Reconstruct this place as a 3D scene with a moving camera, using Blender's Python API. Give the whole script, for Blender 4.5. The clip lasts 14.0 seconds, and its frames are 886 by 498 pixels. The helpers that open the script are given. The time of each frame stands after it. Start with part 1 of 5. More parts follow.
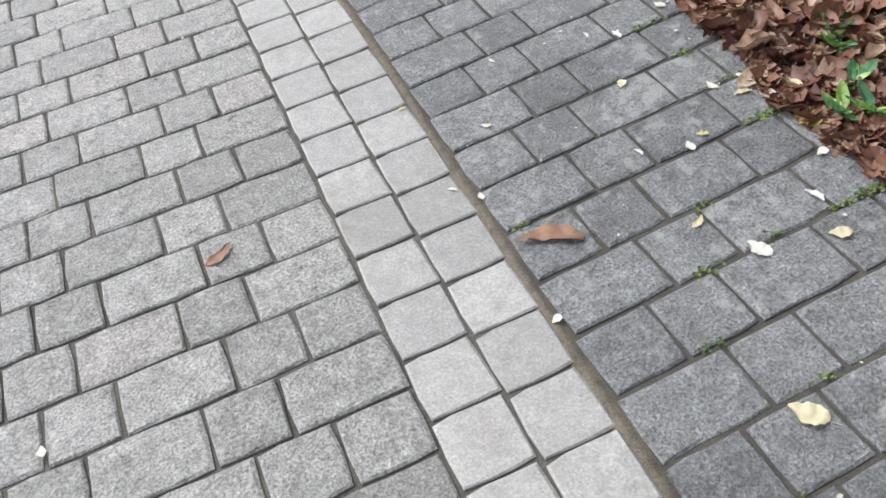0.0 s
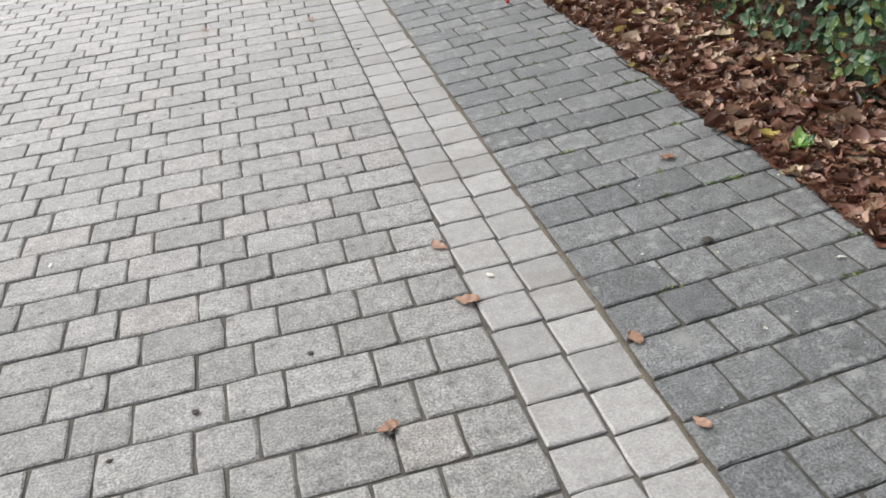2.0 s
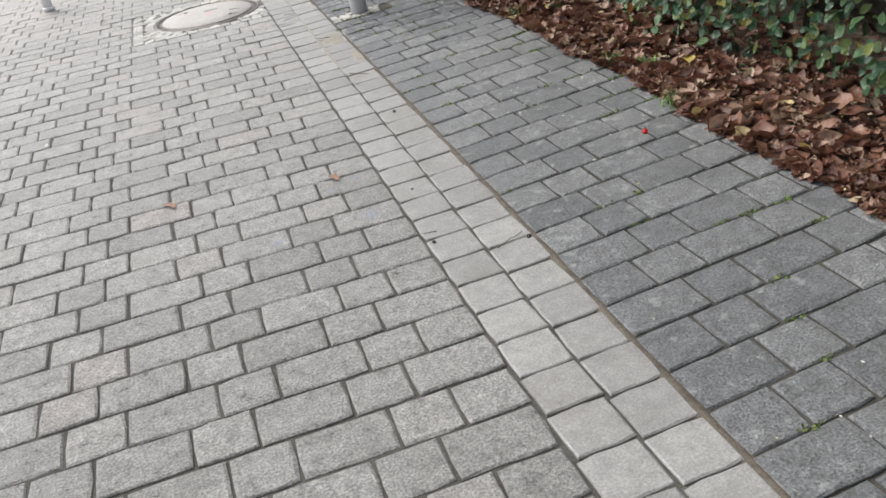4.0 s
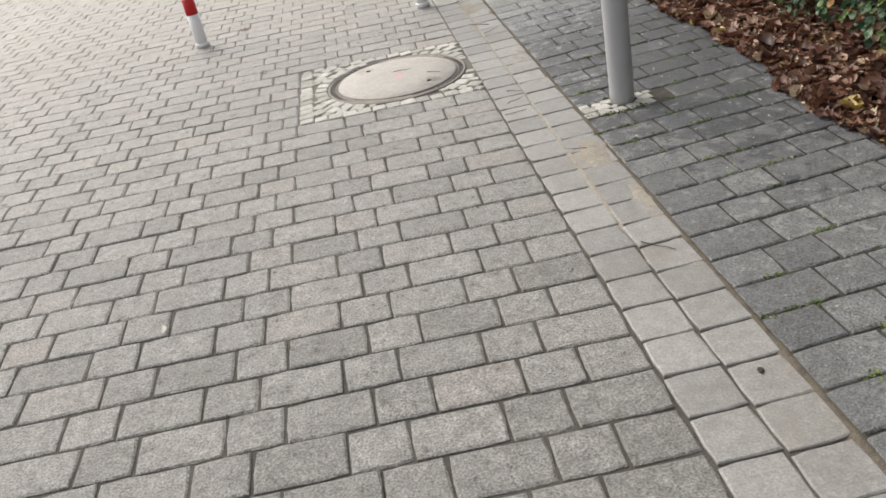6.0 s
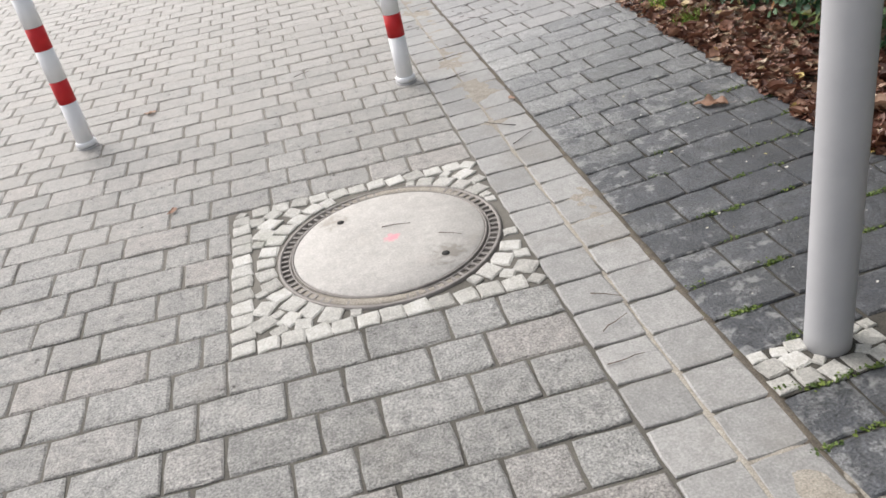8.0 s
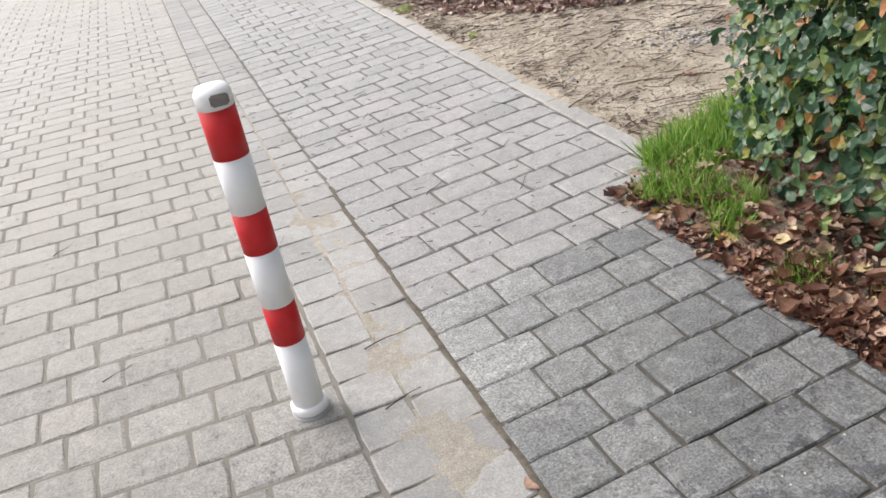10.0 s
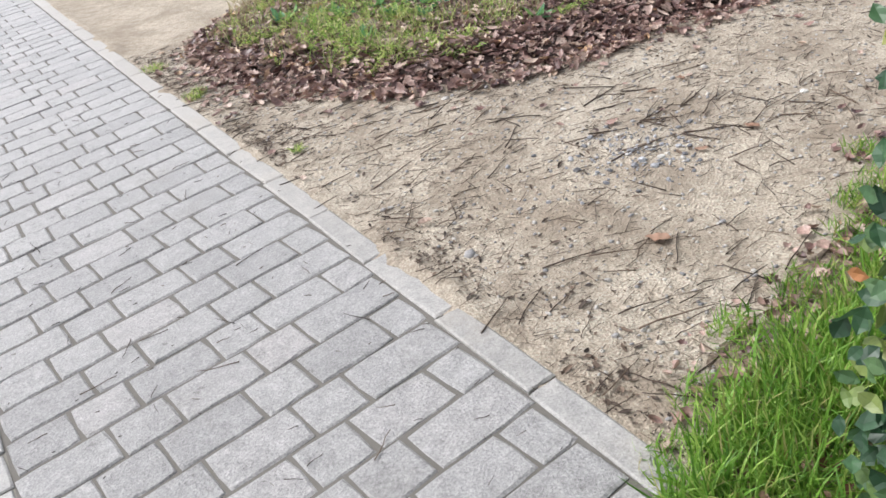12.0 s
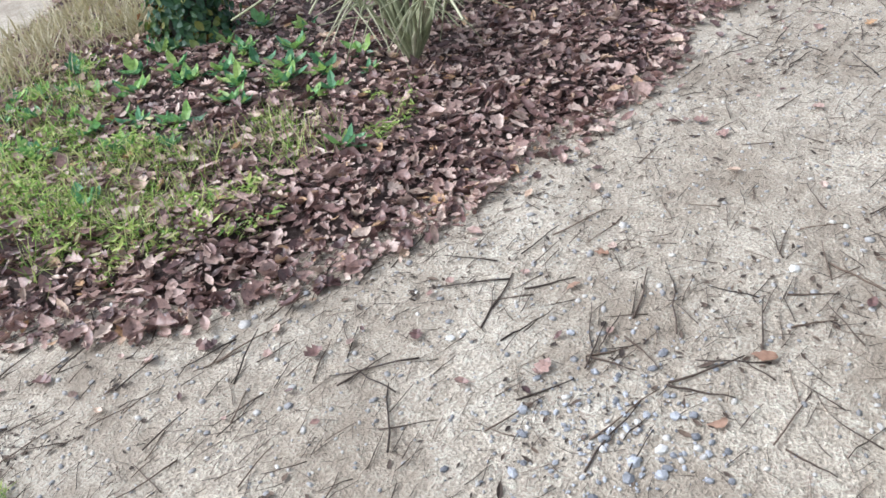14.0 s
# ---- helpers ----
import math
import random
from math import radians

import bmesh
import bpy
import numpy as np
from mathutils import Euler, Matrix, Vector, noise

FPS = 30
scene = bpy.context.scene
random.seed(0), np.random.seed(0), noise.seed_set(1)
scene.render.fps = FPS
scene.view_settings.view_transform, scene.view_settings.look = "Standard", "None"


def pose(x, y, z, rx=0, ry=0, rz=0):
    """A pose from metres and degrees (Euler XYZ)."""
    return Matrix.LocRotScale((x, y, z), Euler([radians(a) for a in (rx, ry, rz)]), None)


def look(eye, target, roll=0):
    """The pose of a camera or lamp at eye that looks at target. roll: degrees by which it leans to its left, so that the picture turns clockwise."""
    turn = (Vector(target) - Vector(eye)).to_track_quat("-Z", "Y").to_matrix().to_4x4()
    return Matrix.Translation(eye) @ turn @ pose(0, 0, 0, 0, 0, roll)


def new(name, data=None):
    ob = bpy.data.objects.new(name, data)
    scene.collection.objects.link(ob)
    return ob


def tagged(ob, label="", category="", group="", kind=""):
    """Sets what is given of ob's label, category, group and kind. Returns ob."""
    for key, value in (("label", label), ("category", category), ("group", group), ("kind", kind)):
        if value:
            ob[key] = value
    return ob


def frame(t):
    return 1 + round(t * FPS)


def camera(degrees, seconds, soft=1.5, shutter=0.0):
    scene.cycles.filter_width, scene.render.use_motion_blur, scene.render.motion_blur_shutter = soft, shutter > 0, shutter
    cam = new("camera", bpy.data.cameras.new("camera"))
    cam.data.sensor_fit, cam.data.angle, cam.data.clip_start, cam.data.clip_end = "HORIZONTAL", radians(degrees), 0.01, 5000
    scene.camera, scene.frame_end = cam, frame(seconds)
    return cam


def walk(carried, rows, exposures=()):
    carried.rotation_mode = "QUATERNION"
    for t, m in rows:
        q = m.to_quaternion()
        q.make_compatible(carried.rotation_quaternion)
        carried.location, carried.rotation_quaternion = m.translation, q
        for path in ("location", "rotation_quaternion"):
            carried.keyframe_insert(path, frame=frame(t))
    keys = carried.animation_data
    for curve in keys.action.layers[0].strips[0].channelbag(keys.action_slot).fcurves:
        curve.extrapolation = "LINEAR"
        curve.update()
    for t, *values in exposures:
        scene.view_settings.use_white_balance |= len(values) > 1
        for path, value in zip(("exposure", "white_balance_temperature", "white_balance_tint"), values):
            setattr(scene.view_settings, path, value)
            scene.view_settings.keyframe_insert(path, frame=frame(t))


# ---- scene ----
cam = camera(56.4, 14.0, 1.6)
PATH = [
    (0, (-0.088, -1.661, 1.434), (0.212, -0.349, -0.045), -12.9),
    (0.3, (-0.032, -1.334, 1.346), (0.078, 0.125, -0.018), -18.4),
    (0.5, (-0.132, -1.023, 1.393), (-0.065, 0.502, 0.101), -14.8),
    (0.7, (-0.245, -0.77, 1.379), (-0.242, 0.844, 0.197), -11.9),
    (1, (-0.317, -0.428, 1.479), (-0.387, 1.242, 0.381), -10.3),
    (1.5, (-0.305, 0.075, 1.525), (-0.178, 1.702, 0.369), -10.8),
    (2, (-0.386, 0.663, 1.469), (-0.12, 2.334, 0.403), -8.4),
    (2.2, (-0.43, 0.889, 1.443), (-0.121, 2.553, 0.376), -8.3),
    (4.3, (-0.482, 3.137, 1.392), (-0.12, 4.828, 0.387), -12.3),
    (4.5, (-0.491, 3.344, 1.415), (-0.15, 5.043, 0.417), -12.3),
    (5, (-0.499, 3.864, 1.445), (-0.155, 5.549, 0.423), -10.9),
    (5.5, (-0.504, 4.33, 1.45), (-0.233, 6.01, 0.4), -11.5),
    (6, (-0.537, 4.889, 1.445), (-0.477, 6.629, 0.46), -12.4),
    (6.5, (-0.553, 5.378, 1.481), (-0.471, 7.136, 0.531), -12.0),
    (7, (-0.531, 5.849, 1.454), (-0.345, 7.574, 0.458), -11.3),
    (7.5, (-0.515, 6.415, 1.456), (-0.366, 8.13, 0.439), -11.3),
    (8, (-0.505, 6.958, 1.454), (-0.331, 8.657, 0.413), -12.5),
    (8.5, (-0.406, 7.514, 1.411), (-0.207, 9.207, 0.364), -14.2),
    (9, (-0.341, 8.071, 1.422), (-0.08, 9.794, 0.44), -12.3),
    (9.2, (-0.322, 8.3, 1.44), (-0.015, 10.027, 0.48), -11.7),
    (11.3, (0.364, 10.292, 1.346), (0.981, 11.923, 0.367), -10.9),
    (11.5, (0.46, 10.475, 1.376), (1.091, 12.094, 0.384), -10.8),
    (12, (0.631, 10.9, 1.395), (1.425, 12.419, 0.365), -11.2),
    (12.5, (0.833, 11.264, 1.382), (1.789, 12.664, 0.319), -11.1),
    (13, (1.081, 11.648, 1.415), (2.119, 12.997, 0.364), -12.1),
    (13.5, (1.262, 12.002, 1.424), (2.45, 13.212, 0.363), -11.8),
    (14, (1.455, 12.335, 1.44), (2.671, 13.451, 0.311), -10.0),
]
walk(cam, [(t, look(e, g, r)) for t, e, g, r in PATH], [(0, 0.74, 6200, 11), (0.5, 0.80, 6350, 10), (1, 0.58, 6500, 10), (2, 0.60, 6450, 10), (4.5, 0.40, 6450, 11), (5.5, 0.60, 6450, 11), (6, 0.26, 6800, 11), (6.5, 0.44, 6550, 12), (7.5, 0.46, 6550, 12), (8.5, 0.50, 6500, 12), (9, 0.52, 6600, 12), (11.5, 0.75, 6350, 13), (12, 0.68, 6260, 12), (12.5, 0.68, 6180, 11), (13, 0.62, 5980, 12), (14, 0.76, 5700, 10)])

# ---- world and light ----
world = bpy.data.worlds.new("overcast_sky")
scene.world = world
world.use_nodes = True
_n, _l = world.node_tree.nodes, world.node_tree.links
_sky = _n.new("ShaderNodeTexSky")
_sky.sky_type, _sky.sun_disc = "NISHITA", False
_sky.sun_elevation, _sky.sun_rotation = radians(48), radians(-40)
_sky.dust_density = 4.0
_hs = _n.new("ShaderNodeHueSaturation")
_hs.inputs["Saturation"].default_value = 0.25
_l.new(_sky.outputs[0], _hs.inputs["Color"])
_l.new(_hs.outputs[0], _n["Background"].inputs["Color"])
_n["Background"].inputs["Strength"].default_value = 0.15
_sun = bpy.data.lights.new("sun", "SUN")
_sun.energy, _sun.angle, _sun.color = 1.3, radians(35), (1.0, 0.96, 0.9)
sun = new("sun", _sun)
sun.matrix_world = look((-6, 8, 11), (0, 0, 0))


# ---- materials ----
def node_mat(name):
    m = bpy.data.materials.new(name)
    m.use_nodes = True
    return m, m.node_tree.nodes, m.node_tree.links, m.node_tree.nodes["Principled BSDF"]


def noise_node(n, l, scale, detail=4, rough=0.6, stretch=None):
    g = n.new("ShaderNodeNewGeometry")
    t = n.new("ShaderNodeTexNoise")
    t.inputs["Scale"].default_value, t.inputs["Detail"].default_value, t.inputs["Roughness"].default_value = scale, detail, rough
    if stretch:
        v = n.new("ShaderNodeVectorMath")
        v.operation = "MULTIPLY"
        v.inputs[1].default_value = stretch
        l.new(g.outputs["Position"], v.inputs[0])
        l.new(v.outputs[0], t.inputs["Vector"])
    else:
        l.new(g.outputs["Position"], t.inputs["Vector"])
    return t.outputs["Fac"]


def ramp(n, l, fac, stops):
    r = n.new("ShaderNodeValToRGB")
    e = r.color_ramp.elements
    while len(e) < len(stops):
        e.new(0.5)
    for k, (p, c) in zip(e, stops):
        k.position, k.color = p, (*c, 1) if len(c) == 3 else c
    l.new(fac, r.inputs[0])
    return r.outputs["Color"]


def mix(n, l, fac, a, b, kind="MIX"):
    m = n.new("ShaderNodeMix")
    m.data_type, m.blend_type = "RGBA", kind
    for slot, v in ((m.inputs["Factor"], fac), (m.inputs["A"], a), (m.inputs["B"], b)):
        if isinstance(v, (int, float)):
            slot.default_value = v
        elif isinstance(v, tuple):
            slot.default_value = (*v, 1)
        else:
            l.new(v, slot)
    return m.outputs["Result"]


def math_node(n, l, op, a, b=0.0):
    m = n.new("ShaderNodeMath")
    m.operation = op
    for slot, v in zip(m.inputs, (a, b)):
        if isinstance(v, (int, float)):
            slot.default_value = v
        else:
            l.new(v, slot)
    return m.outputs[0]


def piece_random(n, l):
    """One number a piece, for objects of their own and for pieces of a joined mesh alike."""
    o, g = n.new("ShaderNodeObjectInfo"), n.new("ShaderNodeNewGeometry")
    return math_node(n, l, "FRACT", math_node(n, l, "ADD", o.outputs["Random"], g.outputs["Random Per Island"]))


def bump(n, l, bsdf, parts):
    h = None
    for fac, k in parts:
        v = math_node(n, l, "MULTIPLY", fac, k)
        h = v if h is None else math_node(n, l, "ADD", h, v)
    b = n.new("ShaderNodeBump")
    b.inputs["Strength"].default_value, b.inputs["Distance"].default_value = 1.0, 1.0
    l.new(h, b.inputs["Height"])
    l.new(b.outputs[0], bsdf.inputs["Normal"])


def stone_mat(name, dark, light, vary=0.3, stain=(0.1, 0.09, 0.07), stain_at=(0.55, 0.75), speck=0.35, rough=0.66, tint=None, relief=0.0015, stain_scale=2.2, patch=None, lichen=None, spots=(), dust=None):
    m, n, l, b = node_mat(name)
    r = piece_random(n, l)
    col = ramp(n, l, r, [(0, dark), (1, light)]) if tint is None else ramp(n, l, r, [(0, dark), (0.8, light), (0.9, tint), (1, light)])
    fine, mid, big = noise_node(n, l, 150, 4, 0.75), noise_node(n, l, 24, 5, 0.7), noise_node(n, l, stain_scale, 5, 0.65)
    col = mix(n, l, speck, col, ramp(n, l, fine, [(0.3, (0.12, 0.12, 0.12)), (0.5, (0.5, 0.5, 0.5)), (0.7, (0.95, 0.95, 0.93))]), "OVERLAY")
    col = mix(n, l, vary, col, ramp(n, l, mid, [(0.3, (0.3, 0.3, 0.29)), (0.7, (0.7, 0.7, 0.7))]), "OVERLAY")
    fac = ramp(n, l, big, [(stain_at[0], (0, 0, 0)), (stain_at[1], (0.55, 0.55, 0.55))])
    col = mix(n, l, fac, col, stain)
    if patch:  # damp plus hedge shade painted in round one spot, with a ragged outline
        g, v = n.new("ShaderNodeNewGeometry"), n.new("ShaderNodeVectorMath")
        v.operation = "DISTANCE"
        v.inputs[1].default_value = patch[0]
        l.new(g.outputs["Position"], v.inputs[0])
        damp_shade = math_node(n, l, "ADD", math_node(n, l, "DIVIDE", v.outputs["Value"], patch[1]), math_node(n, l, "ADD", math_node(n, l, "MULTIPLY", big, 0.9), math_node(n, l, "MULTIPLY", math_node(n, l, "SUBTRACT", noise_node(n, l, 11, 4, 0.7), 0.5), 1.5)))
        col = mix(n, l, ramp(n, l, damp_shade, [(0.55, (0.9,) * 3), (1.0, (0.6,) * 3), (1.45, (0, 0, 0))]), col, mix(n, l, 1.0, col, (0.31, 0.33, 0.38), "MULTIPLY"))
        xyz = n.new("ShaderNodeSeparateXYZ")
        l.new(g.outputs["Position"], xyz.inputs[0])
        # paler again towards the hedge end: drier stones, and the painted shade lifts
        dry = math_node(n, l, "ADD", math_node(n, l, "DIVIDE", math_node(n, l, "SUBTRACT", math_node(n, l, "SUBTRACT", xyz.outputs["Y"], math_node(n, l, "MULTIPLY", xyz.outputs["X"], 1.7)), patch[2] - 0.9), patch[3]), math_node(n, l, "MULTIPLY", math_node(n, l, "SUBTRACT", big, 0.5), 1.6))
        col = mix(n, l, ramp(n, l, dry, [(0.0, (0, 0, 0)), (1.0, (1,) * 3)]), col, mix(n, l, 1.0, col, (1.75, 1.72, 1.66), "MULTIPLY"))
    if lichen:  # pale crusts and droppings, thick on some stretches and missing on others
        crust = math_node(n, l, "ADD", noise_node(n, l, 19, 3, 0.55), math_node(n, l, "MULTIPLY", math_node(n, l, "SUBTRACT", noise_node(n, l, 1.6, 2), 0.5), 0.5))
        col = mix(n, l, ramp(n, l, crust, [(0.61, (0, 0, 0)), (0.7, (0.62,) * 3)]), col, lichen)
    if dust:  # pale sand trodden over the stones, more of it towards the path
        g, xyz = n.new("ShaderNodeNewGeometry"), n.new("ShaderNodeSeparateXYZ")
        l.new(g.outputs["Position"], xyz.inputs[0])
        far = math_node(n, l, "ADD", math_node(n, l, "DIVIDE", math_node(n, l, "SUBTRACT", xyz.outputs["Y"], dust[0]), dust[1]), math_node(n, l, "MULTIPLY", math_node(n, l, "SUBTRACT", math_node(n, l, "ADD", big, mid), 1.0), 1.3))
        col = mix(n, l, ramp(n, l, far, [(0.0, (0, 0, 0)), (1.0, (dust[2],) * 3)]), col, (0.47, 0.435, 0.385))
    for (sx, sy), rad, tone in spots:  # smudges of dust and chalk
        g, v = n.new("ShaderNodeNewGeometry"), n.new("ShaderNodeVectorMath")
        v.operation = "DISTANCE"
        v.inputs[1].default_value = (sx, sy, 0.01)
        l.new(g.outputs["Position"], v.inputs[0])
        ragged = math_node(n, l, "ADD", math_node(n, l, "DIVIDE", v.outputs["Value"], rad), math_node(n, l, "MULTIPLY", mid, 1.3))
        col = mix(n, l, ramp(n, l, ragged, [(0.75, (0.75,) * 3), (1.55, (0, 0, 0))]), col, tone)
    l.new(col, b.inputs["Base Color"])
    l.new(ramp(n, l, mid, [(0.3, (rough - 0.12,) * 3), (0.7, (min(1, rough + 0.12),) * 3)]), b.inputs["Roughness"])
    b.inputs["Specular IOR Level"].default_value = 0.65
    bump(n, l, b, [(fine, relief * 1.7), (mid, relief * 2.2)])
    return m


def soil_mat(name, stops, scale=30, rough=0.9, relief=0.006, grain=300, speck=0.45, drift=None, blotch=None):
    m, n, l, b = node_mat(name)
    mid, fine, big = noise_node(n, l, scale, 6, 0.7), noise_node(n, l, grain, 2, 0.6), noise_node(n, l, 1.3, 3)
    col = ramp(n, l, mid, stops)
    col = mix(n, l, speck, col, ramp(n, l, fine, [(0.3, (0.1, 0.1, 0.1)), (0.5, (0.5, 0.5, 0.5)), (0.72, (1, 1, 1))]), "OVERLAY")
    col = mix(n, l, 0.35, col, ramp(n, l, big, [(0.35, (0.36, 0.35, 0.34)), (0.65, (0.62, 0.62, 0.62))]), "OVERLAY")
    if drift:  # blown sand, ever more of it along the lane
        g, xyz = n.new("ShaderNodeNewGeometry"), n.new("ShaderNodeSeparateXYZ")
        l.new(g.outputs["Position"], xyz.inputs[0])
        along = math_node(n, l, "DIVIDE", math_node(n, l, "SUBTRACT", xyz.outputs["Y"], drift[0]), drift[1] - drift[0])
        along = math_node(n, l, "ADD", along, math_node(n, l, "MULTIPLY", math_node(n, l, "SUBTRACT", big, 0.5), 1.2))
        col = mix(n, l, ramp(n, l, along, [(0.0, (0, 0, 0)), (1.0, (0.85,) * 3)]), col, drift[2])
    if blotch:  # earthy patches of two sizes
        col = mix(n, l, ramp(n, l, noise_node(n, l, 2.1, 6, 0.7), [(0.44, (0, 0, 0)), (0.64, (0.75,) * 3)]), col, blotch)
        col = mix(n, l, ramp(n, l, noise_node(n, l, 9, 5, 0.75), [(0.5, (0, 0, 0)), (0.68, (0.6,) * 3)]), col, blotch)
    l.new(col, b.inputs["Base Color"])
    b.inputs["Roughness"].default_value = rough
    b.inputs["Specular IOR Level"].default_value = 0.3
    bump(n, l, b, [(mid, relief), (fine, relief * 0.35)])
    return m


def leaf_mat(name, stops, rough=0.5, trans=0.25, vein=60, mottle=0.35):
    m, n, l, b = node_mat(name)
    col = ramp(n, l, piece_random(n, l), stops)
    col = mix(n, l, mottle, col, ramp(n, l, noise_node(n, l, vein, 3), [(0.3, (0.25, 0.25, 0.25)), (0.7, (0.75, 0.75, 0.75))]), "OVERLAY")
    l.new(col, b.inputs["Base Color"])
    b.inputs["Roughness"].default_value = rough
    t = n.new("ShaderNodeBsdfTranslucent")
    l.new(col, t.inputs["Color"])
    s = n.new("ShaderNodeMixShader")
    s.inputs[0].default_value = trans
    l.new(b.outputs[0], s.inputs[1])
    l.new(t.outputs[0], s.inputs[2])
    l.new(s.outputs[0], n["Material Output"].inputs["Surface"])
    return m


def plain_mat(name, a, c, rough=0.5, metal=0.0, scale=20, amount=0.5, relief=0.0):
    m, n, l, b = node_mat(name)
    f = noise_node(n, l, scale, 5, 0.65)
    l.new(ramp(n, l, f, [(0.5 - amount / 2, a), (0.5 + amount / 2, c)]), b.inputs["Base Color"])
    l.new(ramp(n, l, f, [(0.3, (max(0.05, rough - 0.1),) * 3), (0.7, (rough + 0.1,) * 3)]), b.inputs["Roughness"])
    b.inputs["Metallic"].default_value = metal
    if relief:
        bump(n, l, b, [(f, relief), (noise_node(n, l, scale * 12, 2), relief * 0.3)])
    return m


PAVER = stone_mat("grey_concrete_paver", (0.268, 0.265, 0.254), (0.352, 0.348, 0.335), vary=0.85, speck=0.95, rough=0.37, tint=(0.35, 0.33, 0.312), relief=0.0042, stain_at=(0.6, 0.8), dust=(8.6, 4.0, 0.5), spots=[((-0.7, 6.06), 0.085, (0.42, 0.41, 0.4)), ((-0.206, 5.806), 0.06, (0.27, 0.33, 0.45)), ((-0.459, 5.516), 0.075, (0.27, 0.33, 0.43)), ((-0.115, 5.518), 0.10, (0.27, 0.32, 0.43)), ((-0.098, 5.872), 0.05, (0.28, 0.33, 0.42))])
# damp tone, with the shade of the hedge painted into the same colour
PAVER_DAMP_SHADE = stone_mat("damp_shaded_grey_paver", (0.165, 0.171, 0.178), (0.25, 0.255, 0.26), vary=0.95, speck=1.0, rough=0.40, stain=(0.07, 0.075, 0.07), stain_at=(0.5, 0.8), relief=0.0048, lichen=(0.42, 0.425, 0.415), spots=[((0.475, 2.241), 0.12, (0.36, 0.36, 0.35))], patch=((1.3, 8.85, 0), 2.2, 9.8, 1.5))
PAVER_PATH = stone_mat("cool_grey_concrete_paver", (0.29, 0.286, 0.284), (0.35, 0.345, 0.341), vary=0.6, speck=0.6, rough=0.38, tint=(0.36, 0.345, 0.34), relief=0.003, stain_at=(0.58, 0.8), stain=(0.2, 0.185, 0.16))
TILE = stone_mat("smooth_gutter_concrete", (0.25, 0.247, 0.239), (0.33, 0.325, 0.313), vary=0.5, speck=0.4, relief=0.0009, rough=0.5, stain_at=(0.52, 0.75), stain=(0.17, 0.15, 0.12))
KERB = stone_mat("pale_kerb_concrete", (0.28, 0.277, 0.27), (0.345, 0.34, 0.332), vary=0.6, speck=0.5, relief=0.0016, rough=0.5, stain=(0.3, 0.26, 0.2), dust=(11.0, 4.0, 0.45))
COBBLE = stone_mat("pale_granite_sett", (0.38, 0.37, 0.34), (0.62, 0.61, 0.57), vary=0.5, speck=0.4, relief=0.003, stain_at=(0.6, 0.8), stain=(0.25, 0.27, 0.18))
JOINT = soil_mat("joint_sand", [(0.3, (0.06, 0.057, 0.05)), (0.6, (0.11, 0.104, 0.09)), (0.78, (0.085, 0.095, 0.05))], 20, relief=0.003, drift=(7.6, 11.5, (0.25, 0.235, 0.205)))
JOINT_DAMP = soil_mat("dark_joint_soil", [(0.3, (0.045, 0.043, 0.038)), (0.6, (0.085, 0.08, 0.068)), (0.78, (0.06, 0.07, 0.035))], 20, relief=0.003, drift=(10.2, 12.2, (0.17, 0.16, 0.143)))
SAND = soil_mat("pale_compacted_sand", [(0.22, (0.31, 0.255, 0.195)), (0.4, (0.48, 0.415, 0.33)), (0.58, (0.57, 0.507, 0.412)), (0.8, (0.65, 0.592, 0.495))], 20, relief=0.028, grain=130, speck=0.5, blotch=(0.30, 0.245, 0.185))
SILT = soil_mat("beige_silt", [(0.25, (0.265, 0.24, 0.2)), (0.55, (0.345, 0.318, 0.273)), (0.8, (0.43, 0.40, 0.35))], 30, relief=0.003, grain=220, speck=0.35)
GRIME = soil_mat("mossy_grime", [(0.3, (0.07, 0.062, 0.052)), (0.55, (0.145, 0.125, 0.1)), (0.75, (0.11, 0.112, 0.065))], 18, relief=0.004)
SOIL = soil_mat("dark_humus_soil", [(0.3, (0.03, 0.022, 0.016)), (0.55, (0.07, 0.05, 0.036)), (0.8, (0.11, 0.08, 0.055))], 30, relief=0.012)
EARTH = soil_mat("brown_sandy_earth", [(0.3, (0.10, 0.075, 0.055)), (0.5, (0.22, 0.175, 0.13)), (0.75, (0.36, 0.305, 0.24))], 38, relief=0.02, grain=140)
HUMUS = soil_mat("rotted_leaf_humus", [(0.3, (0.035, 0.024, 0.022)), (0.55, (0.085, 0.06, 0.052)), (0.8, (0.17, 0.125, 0.105))], 45, relief=0.02)
LITTER = leaf_mat("red_brown_dead_leaf", [(0, (0.06, 0.027, 0.02)), (0.25, (0.14, 0.058, 0.037)), (0.5, (0.21, 0.097, 0.06)), (0.72, (0.29, 0.165, 0.11)), (0.9, (0.40, 0.265, 0.185)), (0.97, (0.55, 0.45, 0.32)), (1, (0.55, 0.42, 0.12))], 0.5, 0.12, 70, 0.6)
LITTER_OLD = leaf_mat("old_purple_brown_leaf", [(0, (0.075, 0.04, 0.038)), (0.25, (0.19, 0.108, 0.094)), (0.5, (0.33, 0.21, 0.175)), (0.78, (0.47, 0.335, 0.28)), (0.93, (0.56, 0.44, 0.36)), (1, (0.45, 0.27, 0.13))], 0.4, 0.12, 90, 0.7)
HEDGE_LEAF = leaf_mat("dark_hedge_leaf", [(0, (0.025, 0.065, 0.034)), (0.4, (0.055, 0.13, 0.06)), (0.7, (0.10, 0.19, 0.075)), (0.9, (0.20, 0.26, 0.07)), (0.965, (0.30, 0.27, 0.06)), (0.975, (0.36, 0.12, 0.04)), (1, (0.42, 0.22, 0.09))], 0.38, 0.22)
